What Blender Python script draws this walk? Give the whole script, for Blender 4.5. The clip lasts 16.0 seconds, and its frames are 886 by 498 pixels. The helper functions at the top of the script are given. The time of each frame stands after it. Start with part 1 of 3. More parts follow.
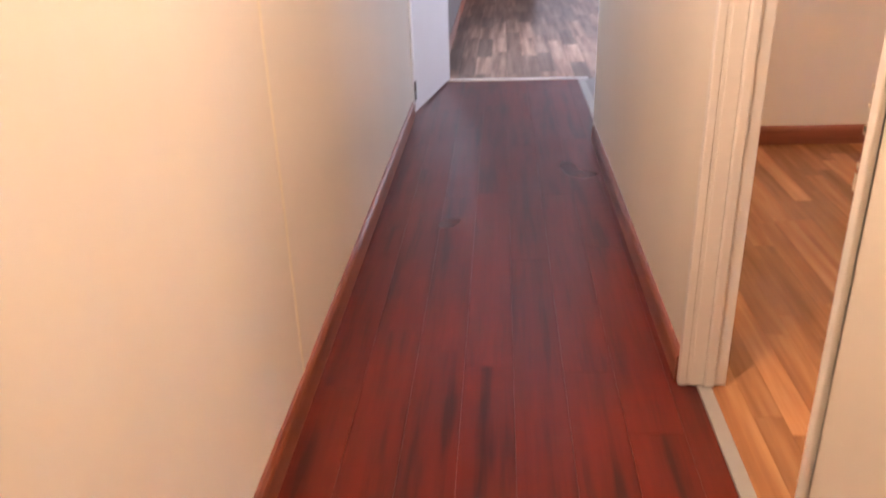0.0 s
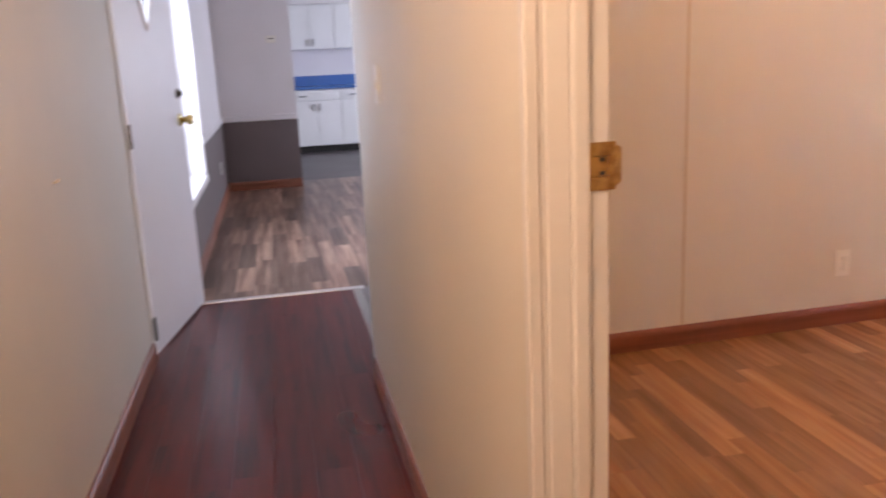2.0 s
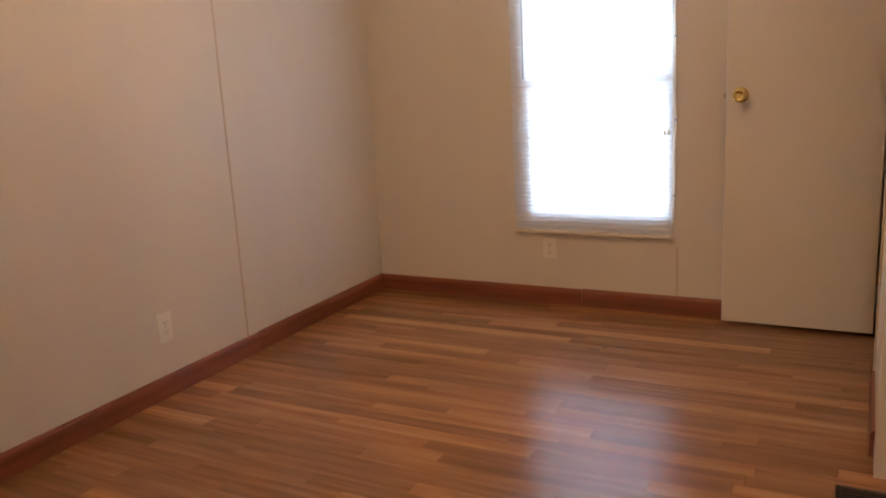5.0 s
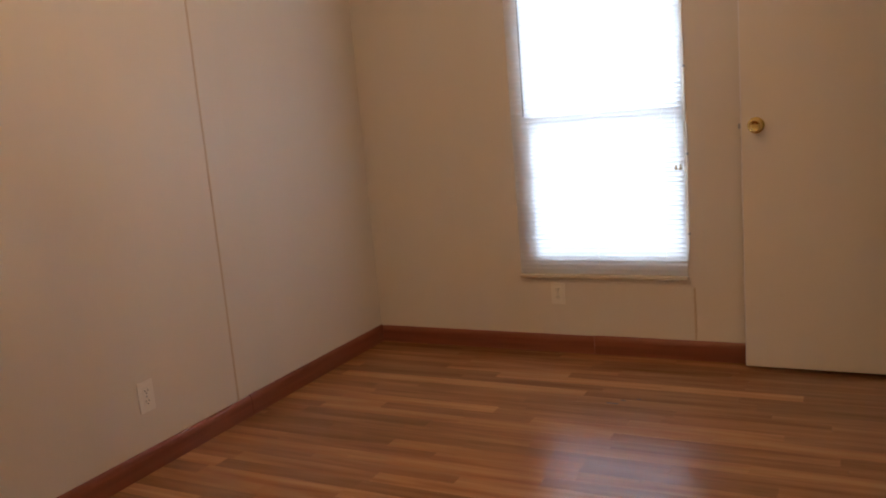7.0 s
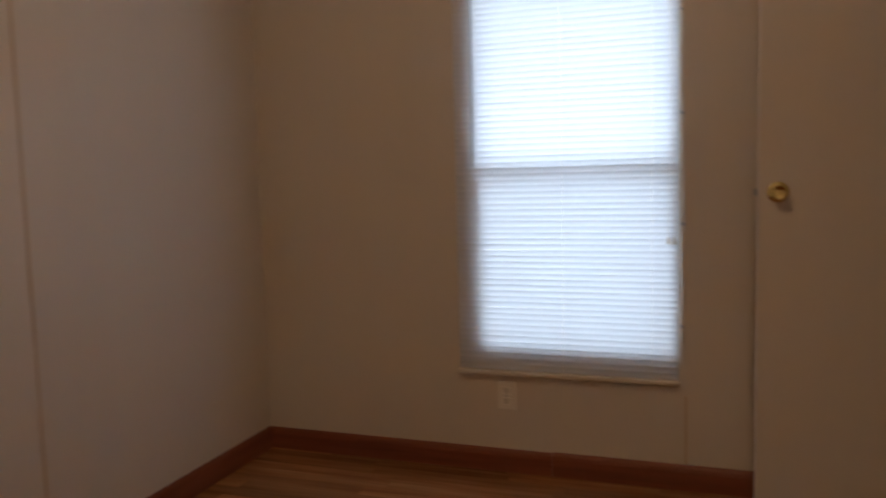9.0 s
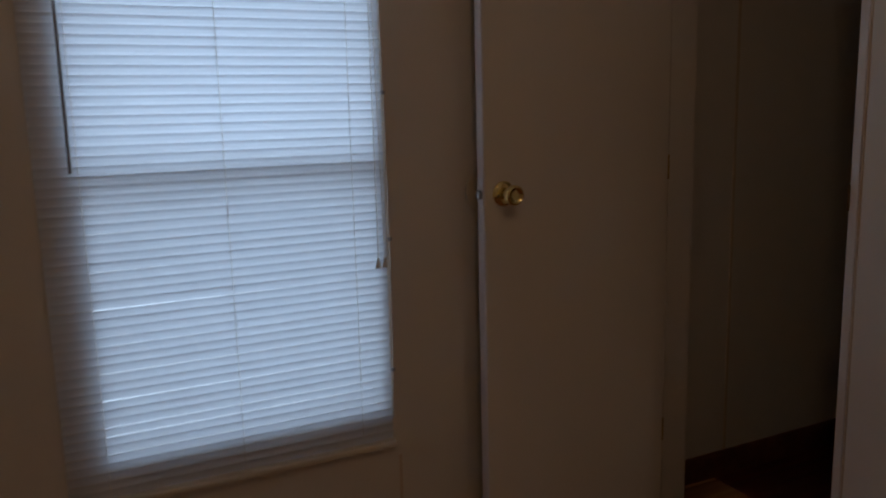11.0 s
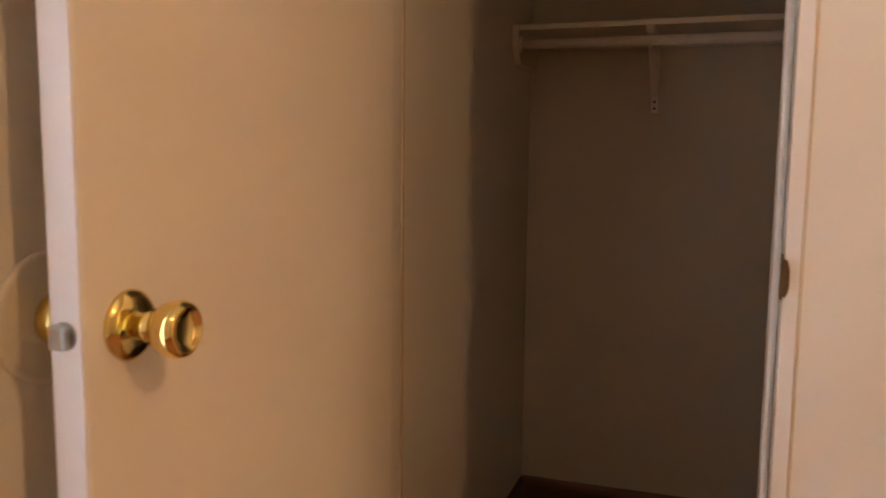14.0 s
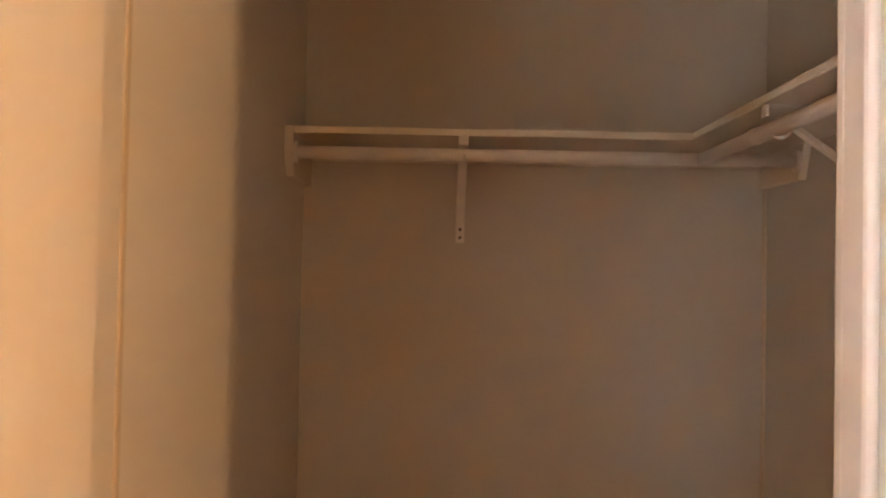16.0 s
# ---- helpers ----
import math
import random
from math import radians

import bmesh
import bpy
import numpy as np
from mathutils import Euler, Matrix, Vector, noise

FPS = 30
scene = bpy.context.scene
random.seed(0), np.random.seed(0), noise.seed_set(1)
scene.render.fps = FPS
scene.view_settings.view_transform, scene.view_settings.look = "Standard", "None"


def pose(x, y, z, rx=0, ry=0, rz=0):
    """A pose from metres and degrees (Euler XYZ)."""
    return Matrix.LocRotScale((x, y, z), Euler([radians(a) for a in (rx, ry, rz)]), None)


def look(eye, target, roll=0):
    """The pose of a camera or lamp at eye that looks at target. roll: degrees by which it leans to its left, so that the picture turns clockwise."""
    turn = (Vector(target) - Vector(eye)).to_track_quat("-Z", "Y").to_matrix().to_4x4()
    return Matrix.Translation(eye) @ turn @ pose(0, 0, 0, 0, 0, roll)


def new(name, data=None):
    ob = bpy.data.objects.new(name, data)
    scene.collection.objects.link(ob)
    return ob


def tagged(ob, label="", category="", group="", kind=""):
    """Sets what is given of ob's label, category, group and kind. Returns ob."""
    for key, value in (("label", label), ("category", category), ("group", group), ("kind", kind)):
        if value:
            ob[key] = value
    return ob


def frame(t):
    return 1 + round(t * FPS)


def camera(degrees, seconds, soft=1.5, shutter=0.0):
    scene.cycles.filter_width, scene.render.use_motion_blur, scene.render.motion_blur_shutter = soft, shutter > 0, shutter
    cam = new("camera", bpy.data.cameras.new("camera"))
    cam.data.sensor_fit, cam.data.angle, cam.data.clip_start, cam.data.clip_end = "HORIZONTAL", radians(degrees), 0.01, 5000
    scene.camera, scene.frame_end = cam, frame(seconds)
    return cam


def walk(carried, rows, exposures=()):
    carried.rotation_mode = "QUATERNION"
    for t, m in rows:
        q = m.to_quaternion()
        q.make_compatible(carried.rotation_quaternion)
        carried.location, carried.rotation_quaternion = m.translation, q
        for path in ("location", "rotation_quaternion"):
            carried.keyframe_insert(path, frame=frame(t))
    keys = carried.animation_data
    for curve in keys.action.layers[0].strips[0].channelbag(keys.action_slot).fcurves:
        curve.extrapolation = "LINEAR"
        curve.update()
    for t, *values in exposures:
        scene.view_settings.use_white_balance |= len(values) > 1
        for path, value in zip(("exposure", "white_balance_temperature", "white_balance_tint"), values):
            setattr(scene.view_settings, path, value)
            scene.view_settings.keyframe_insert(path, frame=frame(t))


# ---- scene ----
cam = camera(58.0, 16.0, soft=1.9, shutter=0.4)
PATH = [
    (0, (-0.435, 0.455, 1.126), (-0.581, 2.268, 0.294), -2.0),
    (0.5, (-0.468, 0.65, 1.158), (-0.511, 2.532, 0.484), -5.2),
    (1, (-0.45, 0.829, 1.154), (-0.412, 2.733, 0.544), -3.6),
    (1.5, (-0.355, 1.048, 1.193), (-0.215, 2.982, 0.702), -3.0),
    (2, (-0.312, 1.157, 1.194), (0.075, 3.066, 0.74), -2.7),
    (2.5, (-0.344, 1.23, 1.216), (0.445, 3.021, 0.803), -5.26),
    (3, (-0.238, 1.366, 1.188), (0.925, 2.945, 0.794), -2.37),
    (3.5, (-0.09, 1.473, 1.184), (1.346, 2.82, 0.831), -3.56),
    (4, (-0.05, 1.638, 1.167), (1.549, 2.721, 0.65), -5.34),
    (4.2, (-0.066, 1.668, 1.173), (1.593, 2.673, 0.684), -5.15),
    (6.3, (-0.061, 1.736, 1.18), (1.683, 2.63, 0.784), -2.81),
    (6.5, (0.026, 1.763, 1.206), (1.781, 2.649, 0.836), -4.87),
    (7, (0.136, 1.815, 1.169), (1.876, 2.744, 0.839), -4.98),
    (7.5, (0.312, 1.95, 1.196), (2.064, 2.865, 0.891), -3.37),
    (8, (0.527, 2.046, 1.181), (2.227, 3.059, 0.89), -0.36),
    (8.5, (0.746, 2.183, 1.169), (2.468, 3.181, 0.96), 1.36),
    (9, (0.881, 2.32, 1.105), (2.752, 3.002, 0.917), -1.5),
    (9.2, (0.928, 2.443, 1.184), (2.858, 2.893, 0.907), -1.72),
    (11.3, (1.917, 3.257, 1.24), (3.617, 2.245, 0.949), -0.6),
    (12, (2.179, 3.215, 1.186), (3.634, 1.86, 0.958), 1.05),
    (12.5, (2.42, 3.195, 1.155), (3.689, 1.674, 0.879), -1.71),
    (13, (2.68, 3.041, 1.172), (3.852, 1.438, 0.941), 1.35),
    (13.5, (2.871, 2.917, 1.186), (3.858, 1.188, 0.99), 1.89),
    (14, (3.065, 2.776, 1.176), (3.706, 0.896, 0.948), 0.64),
    (14.5, (3.183, 2.54, 1.211), (3.716, 0.62, 1.047), 3.8),
    (15, (3.279, 2.41, 1.235), (3.499, 0.424, 1.181), 2.32),
    (15.5, (3.301, 2.328, 1.228), (3.384, 0.329, 1.228), 1.08),
    (16, (3.297, 2.181, 1.26), (3.304, 0.182, 1.305), 1.14),
]
walk(cam, [(t, look(eye, target, roll)) for t, eye, target, roll in PATH],
     exposures=[(0.0, 0.6, 5950, 13), (0.5, 0.22, 5990, 15), (1.0, 0.17, 6050, 16), (2.0, -0.02, 6200, 15), (3.0, -0.33, 6240, 10), (4.0, -0.58, 6100, 6), (7.0, -1.03, 6310, 6),
                (7.5, -1.34, 6310, 6), (8.0, -1.45, 6310, 6), (8.5, -1.68, 6310, 6), (9.2, -2.1, 6160, 6), (11.3, -3.12, 5540, 4), (12.0, -2.87, 5640, 4), (12.5, -1.92, 6150, 7),
                (13.0, -1.04, 6530, 7), (13.5, -0.54, 6880, 7), (14.0, -0.19, 6980, 7), (14.5, 0.21, 6930, 7), (15.0, 0.46, 6880, 7), (15.5, 0.75, 6930, 7), (16.0, 1.18, 7180, 7)])

# ---- world, sun and lamps ----
world = bpy.data.worlds.new("world")
scene.world = world
world.use_nodes = True
wn = world.node_tree.nodes
sky = wn.new("ShaderNodeTexSky")
sky.sky_type, sky.sun_disc = "NISHITA", False
sky.sun_elevation, sky.sun_rotation = radians(38), radians(200)
world.node_tree.links.new(sky.outputs[0], wn["Background"].inputs[0])
wn["Background"].inputs[1].default_value = 0.12


def lamp(name, kind, m, power, color, size=0.1, size_y=None):
    data = bpy.data.lights.new(name, kind)
    data.energy, data.color = power, color
    if kind == "AREA":
        data.size = size
        if size_y:
            data.shape, data.size_y = "RECTANGLE", size_y
    elif kind == "SUN":
        data.angle = size
    else:
        data.shadow_soft_size = size
    ob = new(name, data)
    ob.matrix_world = m
    return ob


WARM = (1.0, 0.60, 0.31)
SOFT = (1.0, 0.70, 0.47)
DAY = (0.83, 0.87, 1.0)
WINDAY = (0.79, 0.87, 1.0)
lamp("sun", "SUN", look((0, 0, 30), (18, 30, 0)), 2.0, (1.0, 0.95, 0.88), radians(0.5))
lamp("bedroom_bulb", "POINT", pose(1.97, 2.85, 2.16), 34, WARM, 0.06)
lamp("hall_bulb", "POINT", pose(-0.44, 1.55, 2.17), 60, SOFT, 0.06)
lamp("bedroom_window_light", "AREA", look((3.85, 2.854, 1.11), (0, 2.854, 1.11)), 44, WINDAY, 0.80, 1.4)
lamp("living_window_light", "AREA", look((-1.04, 6.4, 1.1), (3, 6.8, 1.0)), 37, DAY, 1.2, 1.35)
# added fill in front of the solid east end wall; no window there
lamp("living_fill_light", "AREA", look((4.4, 7.6, 1.3), (0, 7.6, 0.9)), 16, DAY, 3.0, 1.4)
# unseen cool fill that brightens the kitchen; its wall has no opening
lamp("kitchen_fill_light", "AREA", look((4.4, 11.0, 1.4), (0, 11.2, 1.1)), 140, DAY, 1.2, 1.0)

# ---- materials ----


def material(name, color, rough=0.5, metal=0.0):
    m = bpy.data.materials.new(name)
    m.use_nodes = True
    b = m.node_tree.nodes["Principled BSDF"]
    b.inputs["Base Color"].default_value = (*color, 1)
    b.inputs["Roughness"].default_value = rough
    b.inputs["Metallic"].default_value = metal
    return m, m.node_tree, b


def add(tree, kind, **values):
    n = tree.nodes.new(kind)
    for key, value in values.items():
        n.inputs[key].default_value = value
    return n


def coords(tree, scale):
    t = tree.nodes.new("ShaderNodeTexCoord")
    m = add(tree, "ShaderNodeMapping", Scale=scale)
    tree.links.new(t.outputs["Object"], m.inputs["Vector"])
    return m.outputs["Vector"]


def noise_tex(tree, vec, scale, detail=4.0, rough=0.55):
    n = add(tree, "ShaderNodeTexNoise", Scale=scale, Detail=detail, Roughness=rough)
    tree.links.new(vec, n.inputs["Vector"])
    return n.outputs["Fac"]


def ramp(tree, fac, stops):
    r = tree.nodes.new("ShaderNodeValToRGB")
    while len(r.color_ramp.elements) < len(stops):
        r.color_ramp.elements.new(0.5)
    for e, (p, c) in zip(r.color_ramp.elements, stops):
        e.position, e.color = p, (*c, 1)
    tree.links.new(fac, r.inputs["Fac"])
    return r.outputs["Color"]


def mix(tree, mode, fac, a, b):
    n = tree.nodes.new("ShaderNodeMix")
    n.data_type, n.blend_type = "RGBA", mode
    for sock, value in ((n.inputs[0], fac), (n.inputs[6], a), (n.inputs[7], b)):
        if isinstance(value, (int, float)):
            sock.default_value = value
        elif isinstance(value, tuple):
            sock.default_value = (*value, 1)
        else:
            tree.links.new(value, sock)
    return n.outputs[2]


def bump(tree, bsdf, height, strength, distance=0.002):
    n = add(tree, "ShaderNodeBump", Strength=strength, Distance=distance)
    tree.links.new(height, n.inputs["Height"])
    tree.links.new(n.outputs["Normal"], bsdf.inputs["Normal"])


def painted(name, color, rough=0.5, blotch=0.06, grain=220, strength=0.12, stretch=(1, 1, 1)):
    """Paint or vinyl: a plain colour with broad stains and a fine relief."""
    m, t, b = material(name, color, rough)
    vec = coords(t, stretch)
    broad = noise_tex(t, vec, 1.7, 5)
    fine = noise_tex(t, vec, grain, 2)
    lo, hi = 1 - blotch, 1 + blotch * 0.4
    tone = ramp(t, broad, [(0.3, (lo, lo, lo * 0.985)), (0.7, (hi, hi, hi))])
    t.links.new(mix(t, "MULTIPLY", 1.0, color, tone), b.inputs["Base Color"])
    rr = ramp(t, broad, [(0.2, (rough - 0.06,) * 3), (0.8, (rough + 0.08,) * 3)])
    t.links.new(rr, b.inputs["Roughness"])
    bump(t, b, fine, strength, 0.001)
    return m


def wooden(name, light, mid, dark, rough, along="Y", streak=16.0, spread=0.5, per_piece=True, scale=1.0, knots=0.0, low=0.26, pale=0.8, grain=0.75, squeeze=0.045):
    """Wood with the grain along one axis; pieces differ by their random number."""
    m, t, b = material(name, mid, rough)
    info = t.nodes.new("ShaderNodeObjectInfo")
    geo = t.nodes.new("ShaderNodeNewGeometry")
    pick = t.nodes.new("ShaderNodeMath")
    pick.operation = "ADD"
    t.links.new(info.outputs["Random"], pick.inputs[0])
    t.links.new(geo.outputs["Random Per Island"], pick.inputs[1])
    wrap = t.nodes.new("ShaderNodeMath")
    wrap.operation = "FRACT"
    t.links.new(pick.outputs[0], wrap.inputs[0])
    rand = wrap.outputs[0]
    tc = t.nodes.new("ShaderNodeTexCoord")
    shift = t.nodes.new("ShaderNodeVectorMath")
    shift.operation = "ADD"
    mul = t.nodes.new("ShaderNodeVectorMath")
    mul.operation = "SCALE"
    comb = t.nodes.new("ShaderNodeCombineXYZ")
    for n in range(3):
        t.links.new(rand, comb.inputs[n])
    t.links.new(comb.outputs[0], mul.inputs[0])
    mul.inputs["Scale"].default_value = 37.0
    t.links.new(geo.outputs["Position"], shift.inputs[0])
    t.links.new(mul.outputs[0], shift.inputs[1])
    sc = {"X": (squeeze, 1, 1), "Y": (1, squeeze, 1), "Z": (1, 1, squeeze)}[along]
    mp = add(t, "ShaderNodeMapping", Scale=tuple(s * scale for s in sc))
    t.links.new(shift.outputs[0], mp.inputs["Vector"])
    vec = mp.outputs["Vector"]
    big = noise_tex(t, vec, streak, 3, 0.55)
    fine = noise_tex(t, vec, streak * 2.6, 1.5, 0.5)
    col = ramp(t, big, [(low, dark), (low + 0.17, mid), (0.72, light)])
    f = ramp(t, fine, [(0.32, (0.74, 0.72, 0.70)), (0.6, (1.05, 1.05, 1.05))])
    col = mix(t, "MULTIPLY", grain, col, f)
    if per_piece:
        tone = ramp(t, rand, [(0.0, (1 - spread * 0.55,) * 3), (0.5, (1, 1, 1)), (1.0, (1 + spread * pale,) * 3)])
        col = mix(t, "MULTIPLY", 1.0, col, tone)
    if knots:
        w = add(t, "ShaderNodeTexWave", Scale=knots, Distortion=9.0, Detail=3.0)
        w.bands_direction = "X"
        t.links.new(vec, w.inputs["Vector"])
        k = ramp(t, w.outputs["Fac"], [(0.0, (0.22, 0.17, 0.16)), (0.1, (0.75, 0.7, 0.7)), (0.25, (1, 1, 1))])
        col = mix(t, "MULTIPLY", 0.8, col, k)
    t.links.new(col, b.inputs["Base Color"])
    wide = t.nodes.new("ShaderNodeTexNoise")
    wide.inputs["Scale"].default_value = 2.3
    t.links.new(geo.outputs["Position"], wide.inputs["Vector"])
    r = ramp(t, wide.outputs["Fac"], [(0.25, (rough - 0.01,) * 3), (0.75, (rough + 0.04,) * 3)])
    t.links.new(r, b.inputs["Roughness"])
    return m


PANEL = painted("vinyl_wall_panel", (0.74, 0.68, 0.60), 0.5, 0.05, 160, 0.18, (1, 1, 0.12))
# same vinyl as PANEL, darkened to put the closet's shade into the colour
CLOSET_SHADE = painted("shaded_closet_panel", (0.56, 0.495, 0.41), 0.55, 0.05, 160, 0.18, (1, 1, 0.12))
BATTEN = painted("wall_batten", (0.62, 0.50, 0.36), 0.5, 0.08)
PALE = painted("pale_batten", (0.82, 0.74, 0.58), 0.45, 0.05)
LIVING = painted("white_living_wall", (0.79, 0.755, 0.775), 0.6, 0.04)
TAUPE = painted("taupe_wainscot", (0.165, 0.128, 0.128), 0.6, 0.08)
CEIL = painted("ceiling_white", (0.78, 0.76, 0.72), 0.8, 0.05, 60, 0.5)
TRIM = painted("white_trim", (0.74, 0.70, 0.66), 0.35, 0.05, 120, 0.06)
DOORW = painted("door_paint", (0.78, 0.71, 0.62), 0.42, 0.04, 140, 0.1, (1, 1, 0.2))
FDOOR = painted("front_door_paint", (0.81, 0.78, 0.81), 0.4, 0.04)
CABW = painted("cabinet_paint", (0.82, 0.82, 0.82), 0.4, 0.03)
BLUE = painted("blue_countertop", (0.07, 0.17, 0.46), 0.36, 0.1)
KICK = painted("dark_toe_kick", (0.02, 0.018, 0.016), 0.7)
KFLOOR = painted("kitchen_floor_vinyl", (0.085, 0.07, 0.072), 0.4, 0.2)
SHELFM = painted("shelf_paint", (0.72, 0.65, 0.54), 0.5, 0.05)
RODM = painted("rod_paint", (0.80, 0.74, 0.68), 0.4, 0.04)
PLATE = painted("outlet_plastic", (0.84, 0.80, 0.73), 0.3, 0.02)
SLOT = painted("dark_slot", (0.03, 0.026, 0.022), 0.6)
BASEB = wooden("baseboard_wood", (0.28, 0.092, 0.046), (0.22, 0.062, 0.030), (0.145, 0.037, 0.018), 0.36, "X", 14, 0.1)
BASEY = wooden("baseboard_wood_y", (0.28, 0.092, 0.046), (0.22, 0.062, 0.030), (0.145, 0.037, 0.018), 0.36, "Y", 14, 0.1)
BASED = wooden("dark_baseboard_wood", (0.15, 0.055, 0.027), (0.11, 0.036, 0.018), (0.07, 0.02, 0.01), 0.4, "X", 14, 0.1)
OAK = wooden("oak_laminate", (0.385, 0.188, 0.081), (0.29, 0.127, 0.050), (0.225, 0.092, 0.036), 0.22, "Y", 24, 0.30, low=0.27, pale=1.6, grain=0.42, squeeze=0.06)
REDW = wooden("red_laminate", (0.118, 0.0125, 0.0066), (0.088, 0.0093, 0.005), (0.034, 0.0046, 0.0034), 0.28, "Y", 24, 0.12, low=0.31, grain=0.45, squeeze=0.07)
REDW.node_tree.nodes["Principled BSDF"].inputs["Specular IOR Level"].default_value = 0.31
MIXW = wooden("mixed_plank", (0.33, 0.22, 0.165), (0.15, 0.078, 0.053), (0.06, 0.028, 0.02), 0.33, "Y", 22, 0.8)
GREYW = wooden("grey_plank", (0.2, 0.18, 0.17), (0.15, 0.13, 0.125), (0.1, 0.085, 0.08), 0.33, "Y", 26, 0.3)
BRASS, _t, _b = material("polished_brass", (0.80, 0.62, 0.24), 0.12, 1.0)
bump(_t, _b, noise_tex(_t, coords(_t, (1, 1, 1)), 90, 3), 0.05, 0.0005)
AGED, _t, _b = material("aged_brass", (0.60, 0.38, 0.13), 0.32, 1.0)
_c = ramp(_t, noise_tex(_t, coords(_t, (1, 1, 1)), 60, 4), [(0.35, (0.36, 0.2, 0.07)), (0.6, (0.62, 0.4, 0.14))])
_t.links.new(_c, _b.inputs["Base Color"])
DARKBR, _t, _b = material("tarnished_brass", (0.20, 0.125, 0.06), 0.38, 0.9)
STEEL, _t, _b = material("zinc_steel", (0.42, 0.43, 0.45), 0.3, 1.0)
BRONZE, _t, _b = material("dark_bronze", (0.10, 0.075, 0.055), 0.4, 0.9)
ALU, _t, _b = material("threshold_aluminium", (0.62, 0.62, 0.64), 0.35, 1.0)
STRIP = painted("grey_strip", (0.30, 0.28, 0.27), 0.4, 0.15)
CLEAR = painted("clear_plastic_disc", (0.70, 0.63, 0.53), 0.18, 0.02)

SLAT = bpy.data.materials.new("blind_slat")
SLAT.use_nodes = True
_t = SLAT.node_tree
_b = _t.nodes["Principled BSDF"]
_b.inputs["Base Color"].default_value = (0.86, 0.86, 0.86, 1)
_b.inputs["Roughness"].default_value = 0.4
_tr = add(_t, "ShaderNodeBsdfTranslucent", Color=(0.86, 0.9, 0.97, 1))
_mx = add(_t, "ShaderNodeMixShader", Fac=0.35)
_t.links.new(_b.outputs[0], _mx.inputs[1])
_t.links.new(_tr.outputs[0], _mx.inputs[2])
_t.links.new(_mx.outputs[0], _t.nodes["Material Output"].inputs["Surface"])

GLASS, _t, _b = material("window_glass", (0.95, 0.98, 1.0), 0.02)
_b.inputs["Transmission Weight"].default_value = 1.0
_b.inputs["IOR"].default_value = 1.1

SCREEN = bpy.data.materials.new("insect_screen")
SCREEN.use_nodes = True
_t = SCREEN.node_tree
_b = _t.nodes["Principled BSDF"]
_b.inputs["Base Color"].default_value = (0.10, 0.10, 0.11, 1)
_b.inputs["Roughness"].default_value = 0.7
_tr = add(_t, "ShaderNodeBsdfTransparent", Color=(1, 1, 1, 1))
_mx = add(_t, "ShaderNodeMixShader", Fac=0.84)
_t.links.new(_b.outputs[0], _mx.inputs[1])
_t.links.new(_tr.outputs[0], _mx.inputs[2])
_t.links.new(_mx.outputs[0], _t.nodes["Material Output"].inputs["Surface"])

OUTSIDE = bpy.data.materials.new("bright_outdoors")
OUTSIDE.use_nodes = True
_t = OUTSIDE.node_tree
_t.nodes.remove(_t.nodes["Principled BSDF"])
_e = add(_t, "ShaderNodeEmission", Color=(0.82, 0.92, 1.0, 1), Strength=5.0)
_t.links.new(_e.outputs[0], _t.nodes["Material Output"].inputs["Surface"])

BULB = bpy.data.materials.new("lamp_glass")
BULB.use_nodes = True
_b = BULB.node_tree.nodes["Principled BSDF"]
_b.inputs["Base Color"].default_value = (0.9, 0.85, 0.75, 1)
_b.inputs["Emission Color"].default_value = (*WARM, 1)
_b.inputs["Emission Strength"].default_value = 3.0

# ---- builders ----


def box(bm, lo, hi, bevel=0.0, seg=1):
    """A box between two corners, with rounded edges if asked."""
    lo, hi = Vector(lo), Vector(hi)
    made = bmesh.ops.create_cube(bm, size=1.0, matrix=Matrix.Translation((lo + hi) / 2) @ Matrix.Diagonal((*(hi - lo), 1)))
    if bevel:
        edges = {e for v in made["verts"] for e in v.link_edges}
        bmesh.ops.bevel(bm, geom=list(edges), offset=bevel, segments=seg, affect="EDGES", profile=0.5)
    return bm


def boxes(*items, bevel=0.0, seg=1):
    bm = bmesh.new()
    for lo, hi in items:
        box(bm, lo, hi, bevel, seg)
    return bm


def rod(bm, a, b, r, n=16, r2=None):
    """A round bar from a to b."""
    a, b = Vector(a), Vector(b)
    turn = (b - a).to_track_quat("Z", "Y").to_matrix().to_4x4()
    bmesh.ops.create_cone(bm, cap_ends=True, segments=n, radius1=r, radius2=r if r2 is None else r2, depth=(b - a).length,
                          matrix=Matrix.Translation((a + b) / 2) @ turn)
    return bm


def turned(profile, n=28):
    """A body turned about z from (radius, height) pairs."""
    bm = bmesh.new()
    rings = []
    for r, z in profile:
        rings.append([bm.verts.new((r * math.cos(2 * math.pi * k / n), r * math.sin(2 * math.pi * k / n), z)) for k in range(n)])
    for a, b in zip(rings, rings[1:]):
        for k in range(n):
            bm.faces.new((a[k], a[(k + 1) % n], b[(k + 1) % n], b[k]))
    bm.faces.new(rings[0][::-1])
    bm.faces.new(rings[-1])
    bmesh.ops.recalc_face_normals(bm, faces=bm.faces)
    return bm


def moved(bm, m):
    bmesh.ops.transform(bm, matrix=m, verts=bm.verts)
    return bm


def mesh_of(name, bm, mat, smooth=False):
    me = bpy.data.meshes.new(name)
    bm.to_mesh(me)
    bm.free()
    me.materials.append(mat)
    if smooth:
        for p in me.polygons:
            p.use_smooth = True
    return me


def part(name, bm, mat, parent, label="", smooth=False):
    ob = new(name, mesh_of(name, bm, mat, smooth))
    ob.parent = parent
    return tagged(ob, label)


